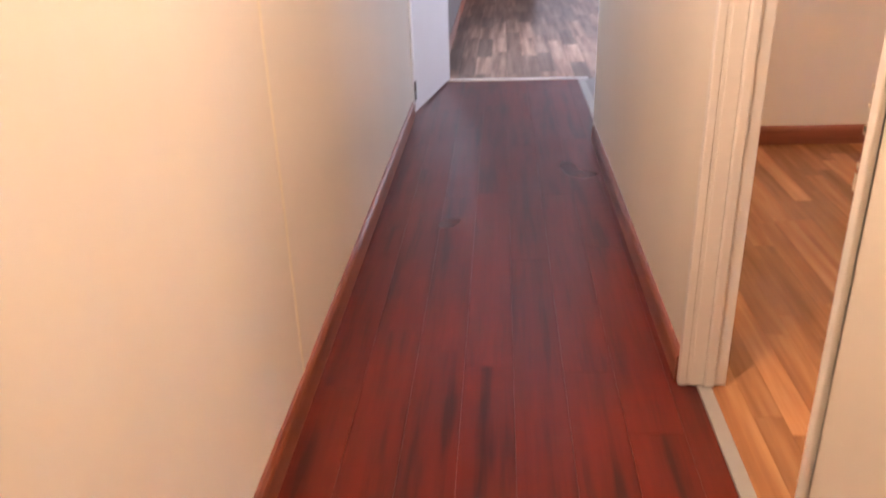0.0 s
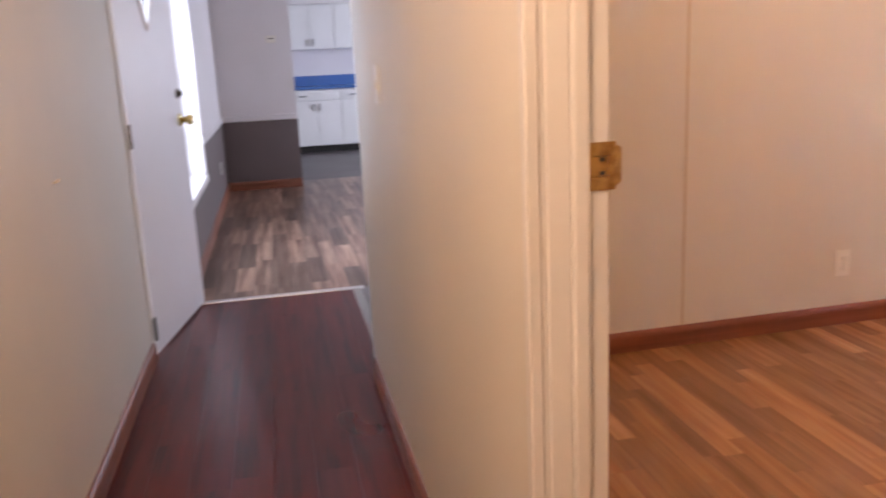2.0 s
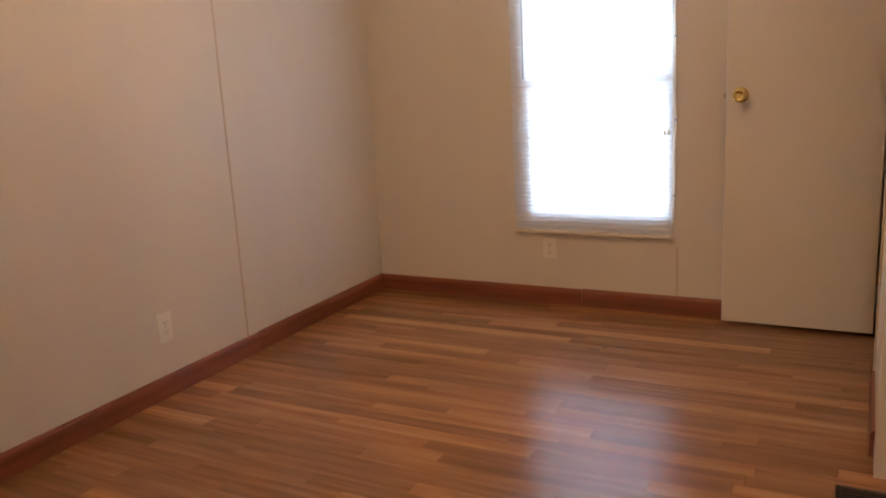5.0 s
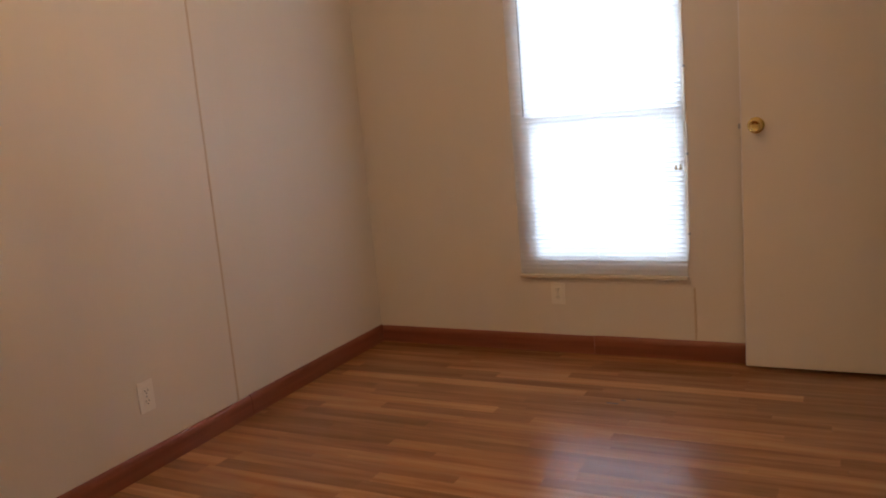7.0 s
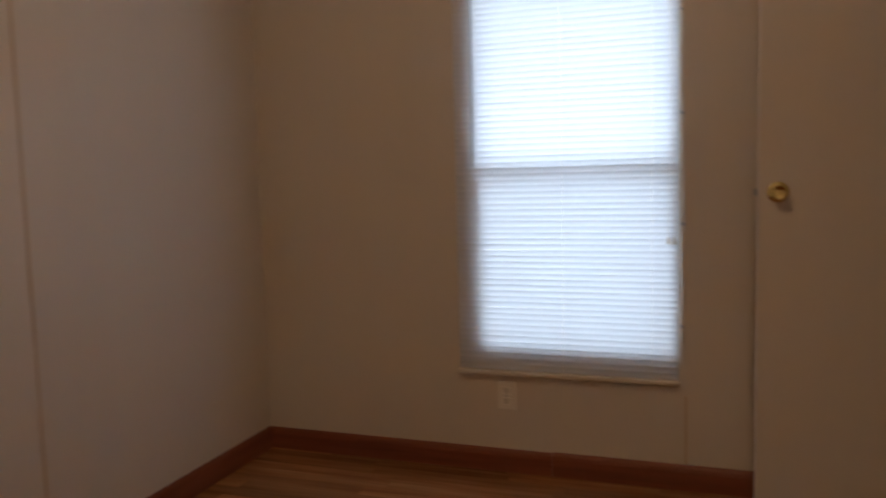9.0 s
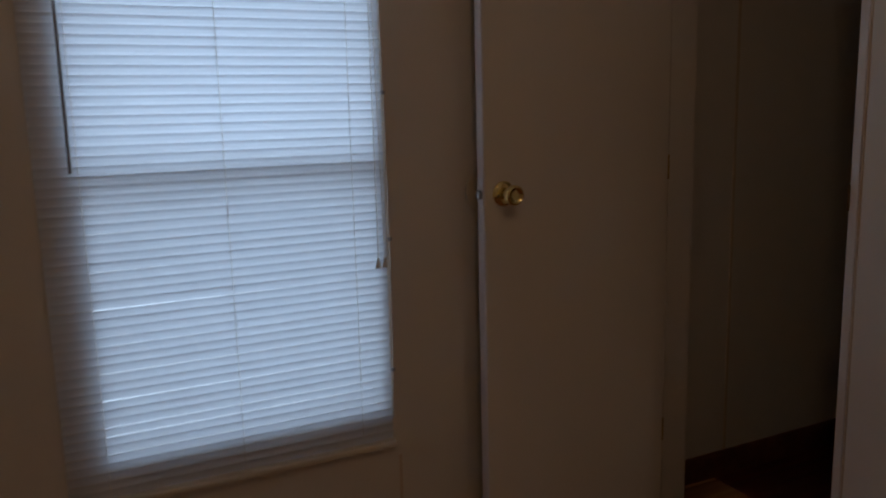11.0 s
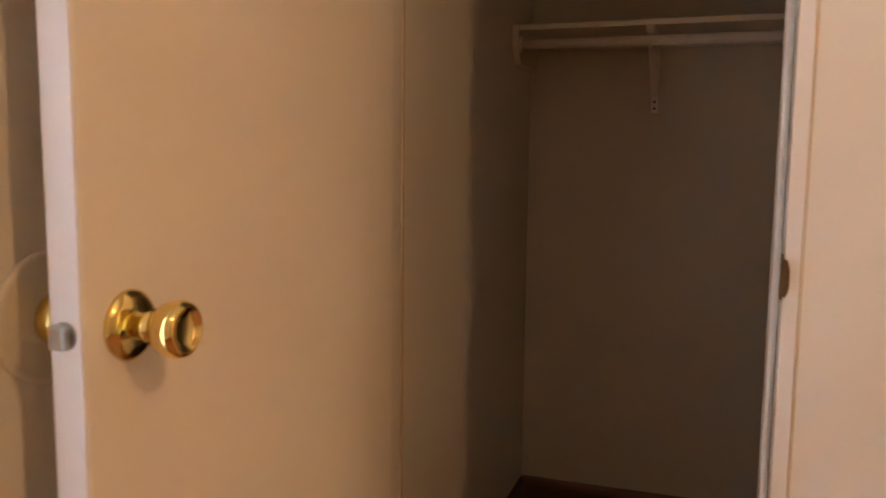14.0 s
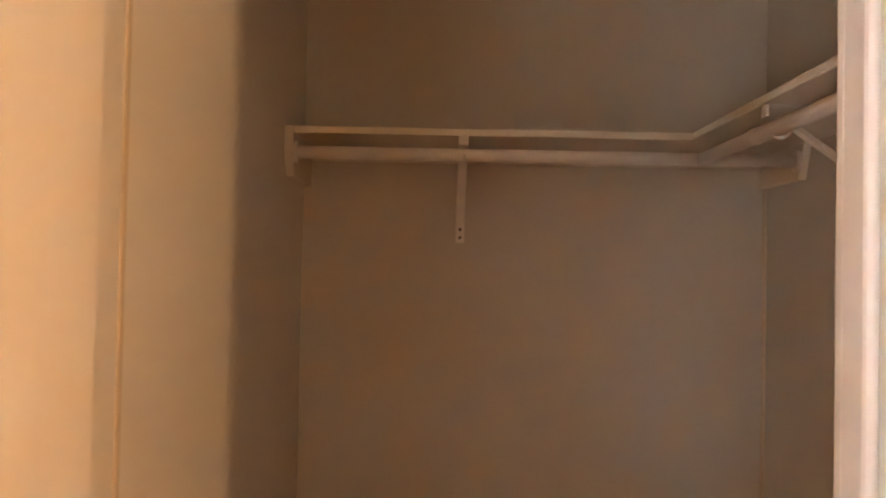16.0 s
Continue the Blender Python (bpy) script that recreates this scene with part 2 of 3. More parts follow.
def single(name, bm, mat, label, category, kind="", group="", smooth=False):
    return tagged(new(name, mesh_of(name, bm, mat, smooth)), label, category, group, kind)


def thing(name, label, category, kind="", group="", at=(0, 0, 0)):
    ob = tagged(new(name), label, category, group, kind)
    ob.location = at
    return ob


# ---- the shell ----
H = 2.35
HL, BW, BN, BE = -0.905, 0.099, 4.11, 3.66
BS, CS, CB, CR = 1.625, 1.535, 0.16, 2.49
LIVX = -0.82
SIDE = (2.976, 3.58)
BL = 1.638
DOORY = (1.39, 2.11)
WINY, WINZ = (2.487, 3.221), (0.448, 1.765)


def wall(name, label, mat, *items):
    """A piece of the shell made of blocks."""
    return single(name, boxes(*items), mat, label, "wall", "structure")


w = wall("wall_hall_left", "cream vinyl-panelled hall wall with a thin batten", PANEL,
         ((-1.0, -1.0, 0), (HL - 0.006, 4.63, H)), ((-1.0, 4.63, 2.06), (HL, 5.50, H)))
for a, b in ((-1.0, 2.034), (2.038, 4.63)):
    part("panel", boxes(((HL - 0.006, a, 0), (HL, b, H)), bevel=0.001), PANEL, w)
wall("wall_hall_right", "cream vinyl-panelled hall wall beside the bedroom doorway", PANEL,
     ((0, -1.0, 0), (BW, DOORY[0] - 0.018, H)), ((0, DOORY[1] + 0.018, 0), (BW, 4.18, H)),
     ((0, DOORY[0] - 0.018, 2.05), (BW, DOORY[1] + 0.018, H)))
wall("wall_hall_end", "plain cream hall end wall", PANEL, ((-1.0, -1.1, 0), (BW, -1.0, H)))
NSKEW = Matrix.Translation((BE, BN, 0)) @ Matrix.Rotation(radians(1.15), 4, "Z") @ Matrix.Translation((-BE, -BN, 0))


def on_north(ob):
    """Turn a thing with the north wall, which is a little out of square."""
    ob.matrix_world = NSKEW @ ob.matrix_basis
    return ob


w = wall("wall_north", "cream vinyl-panelled bedroom wall with thin brown battens", PANEL, ((BW, BN + 0.006, 0), (3.80, 4.18, H)))
for a, b in ((BW, 1.275), (1.279, 2.495), (2.499, BE + 0.004)):
    part("panel", boxes(((a, BN, 0), (b, BN + 0.006, H)), bevel=0.001), PANEL, w)
on_north(w)
wall("wall_east", "cream exterior bedroom wall round the window", PANEL,
     ((BE, CS, 0), (3.80, WINY[0], H)), ((BE, WINY[1], 0), (3.80, BN, H)),
     ((BE, WINY[0], 0), (3.80, WINY[1], WINZ[0])), ((BE, WINY[0], WINZ[1]), (3.80, WINY[1], H)))
wall("wall_south", "plain cream bedroom wall", PANEL, ((BW, 1.24, 0), (2.395, 1.34, H)))
wall("wall_closet_front", "cream bedroom wall beside the closet opening", PANEL,
     ((2.395, CS, 0), (SIDE[0] - 0.018, BL, H)), ((2.30, 1.24, 0), (2.395, BL, H)))
wall("wall_closet_stub", "narrow cream wall behind the closet door hinges", PANEL, ((SIDE[1] + 0.018, CS, 0), (BE, BS, H)))
wall("wall_closet_header", "cream wall above the closet opening", PANEL, ((SIDE[0] - 0.018, CS, 2.05), (SIDE[1] + 0.018, BS, H)))
w = wall("wall_closet_left", "beige panelled closet side wall, darkened for shade with a batten", PANEL, ((BE + 0.006, -0.05, 0), (3.80, CS, H)))
for a, b in ((-0.05, 1.286), (1.290, CS)):
    part("panel", boxes(((BE, a, 0), (BE + 0.006, b, H)), bevel=0.001), PANEL, w)
# these two closet walls take the darkened vinyl for their shade
wall("wall_closet_back", "beige panelled closet back wall, darkened for shade", CLOSET_SHADE, ((2.395, -0.05, 0), (BE, CB, H)))
wall("wall_closet_right", "beige panelled closet side wall, darkened for shade", CLOSET_SHADE, ((2.395, CB, 0), (CR, CS, H)))
LW = (5.75, 7.05, 0.49, 1.80)
wall("wall_living_left", "white living room exterior wall round a bright window", LIVING,
     ((-1.0, 5.50, 0), (LIVX, LW[0], H)), ((-1.0, LW[1], 0), (LIVX, 13.60, H)),
     ((-1.0, LW[0], 0), (LIVX, LW[1], LW[2])), ((-1.0, LW[0], LW[3]), (LIVX, LW[1], H)))
wall("wall_partition", "white partition between living room and kitchen", LIVING, ((LIVX, 9.61, 0), (-0.06, 9.71, H)))
wall("wall_kitchen_back", "white kitchen back wall", LIVING, ((-1.0, 13.60, 0), (4.6, 13.70, H)))
wall("wall_living_right", "plain white living room end wall", LIVING, ((4.5, 4.18, 0), (4.6, 13.60, H)))
wall("wall_living_near", "plain white living room wall", LIVING, ((3.80, 4.18, 0), (4.5, 4.28, H)), ((BW, 4.18, 0), (3.8, 4.195, H)))
single("ceiling", boxes(((-1.0, -1.1, H), (3.80, 4.18, H + 0.08)), ((-1.0, 4.18, H), (4.6, 13.70, H + 0.08))), CEIL,
       "white textured ceiling panels", "ceiling", "structure")
single("ground", boxes(((-60, -60, -0.75), (60, 60, -0.7))), KFLOOR, "plain ground outside the house", "ground", "structure")

# ---- trim ----


def board_profile(bm, a, b, out, h, t):
    """A baseboard from a to b on the floor, standing out to one side, with an eased top."""
    a, b, out = Vector((*a, 0)), Vector((*b, 0)), Vector((*out, 0))
    prof = [(0, 0), (t, 0), (t, h * 0.72), (t * 0.82, h * 0.86), (t * 0.45, h * 0.97), (0, h)]
    rings = [[bm.verts.new(p + out * d + Vector((0, 0, z))) for d, z in prof] for p in (a, b)]
    n = len(prof)
    for k in range(n):
        bm.faces.new((rings[0][k], rings[0][(k + 1) % n], rings[1][(k + 1) % n], rings[1][k]))
    bm.faces.new(rings[0])
    bm.faces.new(rings[1][::-1])
    bmesh.ops.recalc_face_normals(bm, faces=bm.faces)
    return bm


def baseboard(a, b, out, h=0.085, t=0.014, label="reddish-brown wooden baseboard with an eased top", mat=None):
    along_y = abs(b[1] - a[1]) > abs(b[0] - a[0])
    return single("baseboard", board_profile(bmesh.new(), a, b, out, h, t), mat or (BASEY if along_y else BASEB), label, "baseboard", "structure")


baseboard((HL, -1.0), (HL, 4.615), (1, 0), 0.08)
baseboard((0, 2.131), (0, 4.12), (-1, 0), 0.08)
baseboard((0, -1.0), (0, 1.368), (-1, 0), 0.08)
on_north(baseboard((BW + 0.002, BN), (2.56, BN), (0, -1)))
on_north(baseboard((2.562, BN), (BE, BN), (0, -1), 0.088))
baseboard((BE, BN - 0.014), (BE, 2.93), (-1, 0))
baseboard((BE, 2.928), (BE, BS), (-1, 0), 0.088)
baseboard((2.43, BL), (SIDE[0] - 0.03, BL), (0, 1))
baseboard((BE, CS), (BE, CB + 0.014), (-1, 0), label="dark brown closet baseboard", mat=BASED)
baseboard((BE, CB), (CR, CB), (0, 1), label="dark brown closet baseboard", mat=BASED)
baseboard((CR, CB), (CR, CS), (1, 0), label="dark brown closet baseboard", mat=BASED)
baseboard((LIVX, 5.51), (LIVX, 9.61), (1, 0), 0.09)
baseboard((LIVX, 9.61), (-0.06, 9.61), (0, -1), 0.09)


def batten(lo, hi, label="thin brown vertical wall batten", mat=None):
    return single("batten", boxes((lo, hi), bevel=0.001), mat or BATTEN, label, "batten", "structure", "wall battens")


for bx in (1.277, 2.497):
    on_north(batten((bx - 0.005, BN - 0.0025, 0.083), (bx + 0.005, BN, H)))
batten((HL, 2.030, 0.079), (HL + 0.002, 2.042, H), "thin cream vertical wall batten", PALE)
batten((BE - 0.003, 2.462, 0.086), (BE, 2.470, WINZ[0] - 0.12))
batten((BE - 0.003, 1.282, 0.086), (BE, 1.294, H), "thin beige vertical wall batten")
batten((CR, CB, 0.086), (CR + 0.008, CB + 0.008, 1.48), "thin beige corner bead")

# wainscot and chair rail in the living room
single("wainscot", boxes(((LIVX, 5.51, 0.09), (LIVX + 0.004, LW[0], 0.70)), ((LIVX, LW[1], 0.09), (LIVX + 0.004, 9.606, 0.70)),
                         ((LIVX, LW[0], 0.09), (LIVX + 0.004, LW[1], LW[2] - 0.02)), ((LIVX, 9.606, 0.09), (-0.06, 9.61, 0.70))),
       TAUPE, "dark taupe painted lower wall", "wainscot", "structure")
single("chair_rail", boxes(((LIVX, LW[1] + 0.06, 0.70), (LIVX + 0.02, 9.59, 0.76)), ((LIVX, 9.59, 0.70), (-0.06, 9.61, 0.76)),
                           bevel=0.005), LIVING, "white wooden chair rail above the taupe wall", "trim", "structure")


fr = thing("door_frame_1", "worn white painted bedroom door frame", "door frame", "structure")


def jamb_side(y, s):
    """One moulded side jamb; s points into the opening."""
    for name, x0, x1, d, bev in (("jamb", -0.004, BW + 0.004, 0.0, 0.002), ("edge_bead", -0.010, 0.010, 0.004, 0.0035),
                                 ("casing", 0.018, 0.050, 0.003, 0.0025), ("door_stop", 0.050, 0.074, 0.011, 0.0045)):
        ys = sorted((y - s * 0.018, y + s * d))
        part(name, boxes(((x0, ys[0], 0.004), (x1, ys[1], 2.03)), bevel=bev, seg=2), TRIM, fr)


jamb_side(DOORY[1], -1)
jamb_side(DOORY[0], 1)
rc = random.Random(11)
for k in range(9):
    z = 0.86 + rc.uniform(-0.09, 0.07)
    part("paint_chip", boxes(((-0.0113, DOORY[0] + 0.0015, z), (-0.0098, DOORY[0] + 0.0045 + rc.uniform(0, 0.002), z + rc.uniform(0.003, 0.012)))), BATTEN, fr)
part("head_jamb", boxes(((-0.018, DOORY[0] - 0.018, 2.03), (BW + 0.004, DOORY[1] + 0.018, 2.05)), bevel=0.002), TRIM, fr)


def strike_plate(parent, m, mat, h=0.06, w=0.034, curl=6):
    """A strike plate in its own plane: x across, y up, z out; its lip curls past the edge at +x."""
    bm = bmesh.new()
    box(bm, (-w / 2, -h / 2, 0), (w / 2, -h * 0.21, 0.0022), 0.0008)
    box(bm, (-w / 2, h * 0.21, 0), (w / 2, h / 2, 0.0022), 0.0008)
    box(bm, (-w / 2, -h * 0.21, 0), (-w * 0.12, h * 0.21, 0.0022), 0.0006)
    box(bm, (w * 0.22, -h * 0.21, 0), (w / 2, h * 0.21, 0.0022), 0.0006)
    box(bm, (w / 2 - 0.002, -h * 0.42, -0.004), (w / 2 + 0.004, h * 0.42, 0.001), 0.0018, 2)
    for k in range(5):
        reach = h * 0.40 * math.cos(math.radians(curl * k))
        box(bm, (w / 2 + 0.002 + 0.0016 * k, -reach, -0.0035 - 0.0009 * k), (w / 2 + 0.0042 + 0.0016 * k, reach, -0.0012 - 0.0009 * k), 0.0006)
    plate = part("strike_plate", moved(bm, m), mat, parent, "worn brass strike plate")
    hole = boxes(((-w * 0.12, -h * 0.2, -0.0005), (w * 0.22, h * 0.2, 0.0004)))
    part("latch_hole", moved(hole, m), AGED, plate, "brass-lined latch hole")
    for z in (-0.14, 0.14):
        part("hole_shadow", moved(boxes(((-w * 0.1, h * z - 0.0025, 0.0003), (w * 0.1, h * z + 0.0025, 0.001)), bevel=0.0004), m), SLOT, plate)
    for z in (-0.36, 0.36):
        part("screw", moved(rod(bmesh.new(), (-w * 0.1, h * z, 0.002), (-w * 0.1, h * z, 0.0032), 0.0036, 12), m), AGED, plate)
    return plate


strike_plate(fr, Matrix.Translation((0.0935, DOORY[1], 1.056)) @ Matrix(((1, 0, 0, 0), (0, 0, -1, 0), (0, 1, 0, 0), (0, 0, 0, 1))), AGED, 0.062, 0.036)

fr2 = thing("door_frame_2", "white painted closet door jamb", "door frame", "structure")
part("jamb", boxes(((SIDE[0] - 0.018, CS - 0.004, 0), (SIDE[0], BL - 0.0005, 2.03)), bevel=0.001), TRIM, fr2)
part("jamb", boxes(((SIDE[1], CS - 0.004, 0), (SIDE[1] + 0.018, BS + 0.004, 2.03)), bevel=0.002), DOORW, fr2, "cream painted hinge jamb")
part("head_jamb", boxes(((SIDE[0] - 0.018, CS - 0.004, 2.03), (SIDE[1] + 0.018, BS + 0.004, 2.048)), bevel=0.002), TRIM, fr2)
part("edge_trim", boxes(((SIDE[0] - 0.020, BL, 0), (SIDE[0] + 0.001, BL + 0.007, 2.04)), bevel=0.002, seg=2), TRIM, fr2)
part("trim_bead", boxes(((SIDE[0] - 0.024, BL, 0), (SIDE[0] - 0.0205, BL + 0.003, 2.04))), BATTEN, fr2, "thin brown bead")
part("door_stop", boxes(((SIDE[0], CS + 0.020, 0), (SIDE[0] + 0.012, CS + 0.058, 2.03)), bevel=0.005, seg=2), TRIM, fr2)
part("jamb_bead", boxes(((SIDE[0], CS - 0.003, 0), (SIDE[0] + 0.006, CS + 0.012, 2.03)), bevel=0.003, seg=2), TRIM, fr2)
part("inner_casing", boxes(((SIDE[0] - 0.055, CS - 0.012, 0), (SIDE[0] - 0.004, CS - 0.004, 2.05)), bevel=0.003), TRIM, fr2)
strike_plate(fr2, Matrix.Translation((SIDE[0] + 0.0012, BL - 0.004, 1.023)) @ Matrix(((0, 0, 1, 0), (1, 0, 0, 0), (0, 1, 0, 0), (0, 0, 0, 1))), DARKBR, 0.06, 0.028, 14)

# ---- doors ----


def knob_set(parent, place, axis, mat=BRASS, deep=1.0, pin=None):
    """A round door knob with its rose, standing out of a face along axis."""
    m = Matrix.Translation(place) @ Vector(axis).to_track_quat("Z", "Y").to_matrix().to_4x4() @ Matrix.Diagonal((1, 1, deep, 1))
    rose = turned([(0.033, 0), (0.033, 0.002), (0.031, 0.005), (0.025, 0.008), (0.016, 0.0095), (0.014, 0.0095)], 36)
    k = part("rose", moved(rose, m), mat, parent, "polished brass rose", True)
    neck = turned([(0.013, 0.008), (0.013, 0.02), (0.0145, 0.021), (0.0145, 0.025), (0.012, 0.026), (0.0125, 0.032)], 28)
    part("neck", moved(neck, m), mat, k, smooth=True)
    ball = turned([(0.0125, 0.030), (0.019, 0.033), (0.0235, 0.040), (0.0262, 0.050), (0.0262, 0.056), (0.0245, 0.061), (0.021, 0.0635),
                   (0.0195, 0.0632), (0.0175, 0.060), (0.010, 0.0585), (0.004, 0.0583)], 36)
    part("knob", moved(ball, m), mat, k, "polished brass knob", True)
    if pin:
        c, ax = Vector(place) + Vector(pin), Vector(axis)
        part("pin_rim", rod(bmesh.new(), c + ax * 0.006, c + ax * 0.0098, 0.0042, 16), mat, k)
        part("pin_hole", rod(bmesh.new(), c + ax * 0.0092, c + ax * 0.0101, 0.0029, 12), SLOT, k)


def hinge(parent, place, mat, h=0.09):
    p = Vector(place)
    bm = rod(bmesh.new(), p - Vector((0, 0, h / 2)), p + Vector((0, 0, h / 2)), 0.006, 12)
    for z in (-0.17, 0.17):
        rod(bm, p + Vector((0, 0, h * z - 0.001)), p + Vector((0, 0, h * z + 0.001)), 0.0066, 12)
    return part("hinge", bm, mat, parent, "small metal hinge")


FX, FT, Y0, Y1, KZ = 3.566, 0.034, 1.642, 2.249, 1.021
d2 = thing("door_2", "flush cream closet door standing wide open", "door", "structure", at=(FX + FT / 2, Y0, 0))
o2 = Matrix.Translation((-(FX + FT / 2), -Y0, 0))
part("door_leaf", moved(boxes(((FX, Y0, 0.018), (FX + FT, Y1 - 0.004, 2.02)), bevel=0.0015), o2), DOORW, d2)
part("edge_band", moved(boxes(((FX + 0.0005, Y1 - 0.0038, 0.018), (FX + FT - 0.0005, Y1, 2.02)), bevel=0.001), o2), FDOOR, d2, "white painted door edge")
ofs = Vector((-(FX + FT / 2), -Y0, 0))
knob_set(d2, Vector((FX, 2.190, KZ)) + ofs, (-1, 0, 0), pin=(0, 0.0205, -0.003))
knob_set(d2, Vector((FX + FT, 2.190, KZ)) + ofs, (1, 0, 0), deep=0.86)
lat = boxes(((FX + 0.0085, Y1 + 0.0002, KZ - 0.011), (FX + 0.0265, Y1 + 0.011, KZ + 0.011)), bevel=0.003, seg=2)
part("latch", moved(lat, o2), STEEL, d2, "zinc spring latch")
fp = rod(bmesh.new(), (FX + 0.0175, Y1 - 0.001, KZ), (FX + 0.0175, Y1 + 0.0012, KZ), 0.0125, 20)
part("latch_ring", moved(fp, o2), STEEL, d2)
for hz in (0.26, 1.06, 1.82):
    hinge(d2, Vector((FX + 0.012, Y0 - 0.008, hz)) + ofs, AGED, 0.07)
single("knob_guard", moved(turned([(0.064, 0), (0.064, 0.002), (0.061, 0.0042), (0.056, 0.003), (0.02, 0.003)], 48),
                           Matrix.Translation((BE, 2.190, KZ)) @ Matrix.Rotation(radians(-90), 4, "Y")), CLEAR,
       "round clear plastic knob guard on the wall", "wall guard", smooth=True)

# front door, ajar
FA = math.atan2(0.138, 0.788)
d1 = thing("door_1", "white front door with a diamond pane standing ajar", "door", "structure", at=(-0.893, 4.655, 0))
d1.rotation_euler = (0, 0, -FA)
LW1, DT = 0.80, 0.04
GZ, GY, GA, GB = 1.63, 0.40, 0.135, 0.235


def diamond_leaf():
    """A flat leaf from y 0 to LW1 with a diamond hole right through."""
    bm = bmesh.new()
    outer = [(0, 0.012), (LW1, 0.012), (LW1, 2.03), (0, 2.03)]
    inner = [(GY - GA, GZ), (GY, GZ - GB), (GY + GA, GZ), (GY, GZ + GB)]
    sides = []
    for x in (-DT, 0.0):
        o = [bm.verts.new((x, *p)) for p in outer]
        i = [bm.verts.new((x, *p)) for p in inner]
        sides.append((o, i))
        bm.faces.new((o[0], o[1], i[1]))
        bm.faces.new((o[1], i[2], i[1]))
        bm.faces.new((o[1], o[2], i[2]))
        bm.faces.new((o[2], i[3], i[2]))
        bm.faces.new((o[2], o[3], i[3]))
        bm.faces.new((o[3], i[0], i[3]))
        bm.faces.new((o[3], o[0], i[0]))
        bm.faces.new((o[0], i[1], i[0]))
    for loop in range(2):
        a, b = sides[0][loop], sides[1][loop]
        for k in range(4):
            bm.faces.new((a[k], a[(k + 1) % 4], b[(k + 1) % 4], b[k]))
    bmesh.ops.recalc_face_normals(bm, faces=bm.faces)
    return bm


part("door_leaf", diamond_leaf(), FDOOR, d1)
gl = bmesh.new()
quad = [gl.verts.new((x, *p)) for x in (-0.024, -0.018) for p in ((GY - GA, GZ), (GY, GZ - GB), (GY + GA, GZ), (GY, GZ + GB))]
for f in ((0, 1, 2, 3), (7, 6, 5, 4), (0, 4, 5, 1), (1, 5, 6, 2), (2, 6, 7, 3), (3, 7, 4, 0)):
    gl.faces.new([quad[k] for k in f])
pane = part("pane", gl, GLASS, d1, "diamond glass pane")
pane.visible_shadow = False
for a, b in (((GY - GA, GZ), (GY, GZ - GB)), ((GY, GZ - GB), (GY + GA, GZ)), ((GY + GA, GZ), (GY, GZ + GB)), ((GY, GZ + GB), (GY - GA, GZ))):
    part("pane_bead", rod(bmesh.new(), (0.002, *a), (0.002, *b), 0.008, 8), FDOOR, d1)
knob_set(d1, (0, 0.742, 0.975), (1, 0, 0))
bolt = turned([(0.026, 0), (0.026, 0.004), (0.022, 0.008), (0.012, 0.009), (0.012, 0.012)], 24)
part("deadbolt", moved(bolt, Matrix.Translation((0, 0.742, 1.105)) @ Matrix.Rotation(radians(90), 4, "Y")), BRONZE, d1, "dark deadbolt rose", True)
part("thumb_turn", boxes(((0.012, 0.738, 1.092), (0.026, 0.746, 1.118)), bevel=0.002), BRONZE, d1)
for hz in (0.125, 0.955, 1.78):
    hinge(d1, (0.004, -0.008, hz), BRONZE, 0.1)
    part("hinge_leaf", boxes(((0.0, 0.002, hz - 0.05), (0.002, 0.022, hz + 0.05))), BRONZE, d1)
single("door_frame_3", boxes(((-1.0, 4.63, 0), (HL + 0.002, 4.645, 2.05)), ((-1.0, 5.485, 0), (HL + 0.002, 5.50, 2.05)),
                             ((-1.0, 4.645, 2.035), (HL + 0.002, 5.485, 2.05)), ((HL + 0.002, 4.617, 0), (HL + 0.008, 4.643, 2.05)), bevel=0.0015),
       TRIM, "white front door frame in the exterior wall", "door frame", "structure")

# ---- windows ----


def window(name, x, y0, y1, z0, z1, out, label):
    """A double-hung window across an opening in a wall along y; out is the outward side."""
    w = thing(name, label, "window", "structure")
    xa, xb = sorted((x, x + out * 0.05))
    b = 0.022
    zm = (z0 + z1) / 2
    for lo, hi in (((xa, y0, z0), (xb, y0 + b, z1)), ((xa, y1 - b, z0), (xb, y1, z1)),
                   ((xa, y0 + b, z1 - b), (xb, y1 - b, z1)), ((xa, y0 + b, z0), (xb, y1 - b, z0 + b))):
        part("window_frame", boxes((lo, hi), bevel=0.002), TRIM, w)
    part("meeting_rail", boxes(((xa, y0 + b, zm - 0.016), (xb, y1 - b, zm + 0.016)), bevel=0.003), TRIM, w)
    for za, zb in ((z0 + b, zm - 0.016), (zm + 0.016, z1 - b)):
        g = part("pane", boxes(((x + out * 0.022, y0 + b, za), (x + out * 0.026, y1 - b, zb))) if out > 0 else
                 boxes(((x + out * 0.026, y0 + b, za), (x + out * 0.022, y1 - b, zb))), GLASS, w)
        g.visible_shadow = False
    part("insect_screen", boxes(((x + out * 0.040, y0 + b, z0 + b), (x + out * 0.041, y1 - b, zm))) if out > 0 else
              boxes(((x + out * 0.041, y0 + b, z0 + b), (x + out * 0.040, y1 - b, zm))), SCREEN, w, "fine grey insect screen")
    part("sash_gasket", boxes(((xa + 0.002, y1 - b - 0.006, zm + 0.016), (xb - 0.002, y1 - b, z1 - b))), SLOT, w, "dark rubber sash gasket")
    part("sash_stile", boxes(((xa + 0.004, y1 - b - 0.018, z0 + b), (xb - 0.012, y1 - b, zm - 0.016)), bevel=0.002), TRIM, w)
    return w


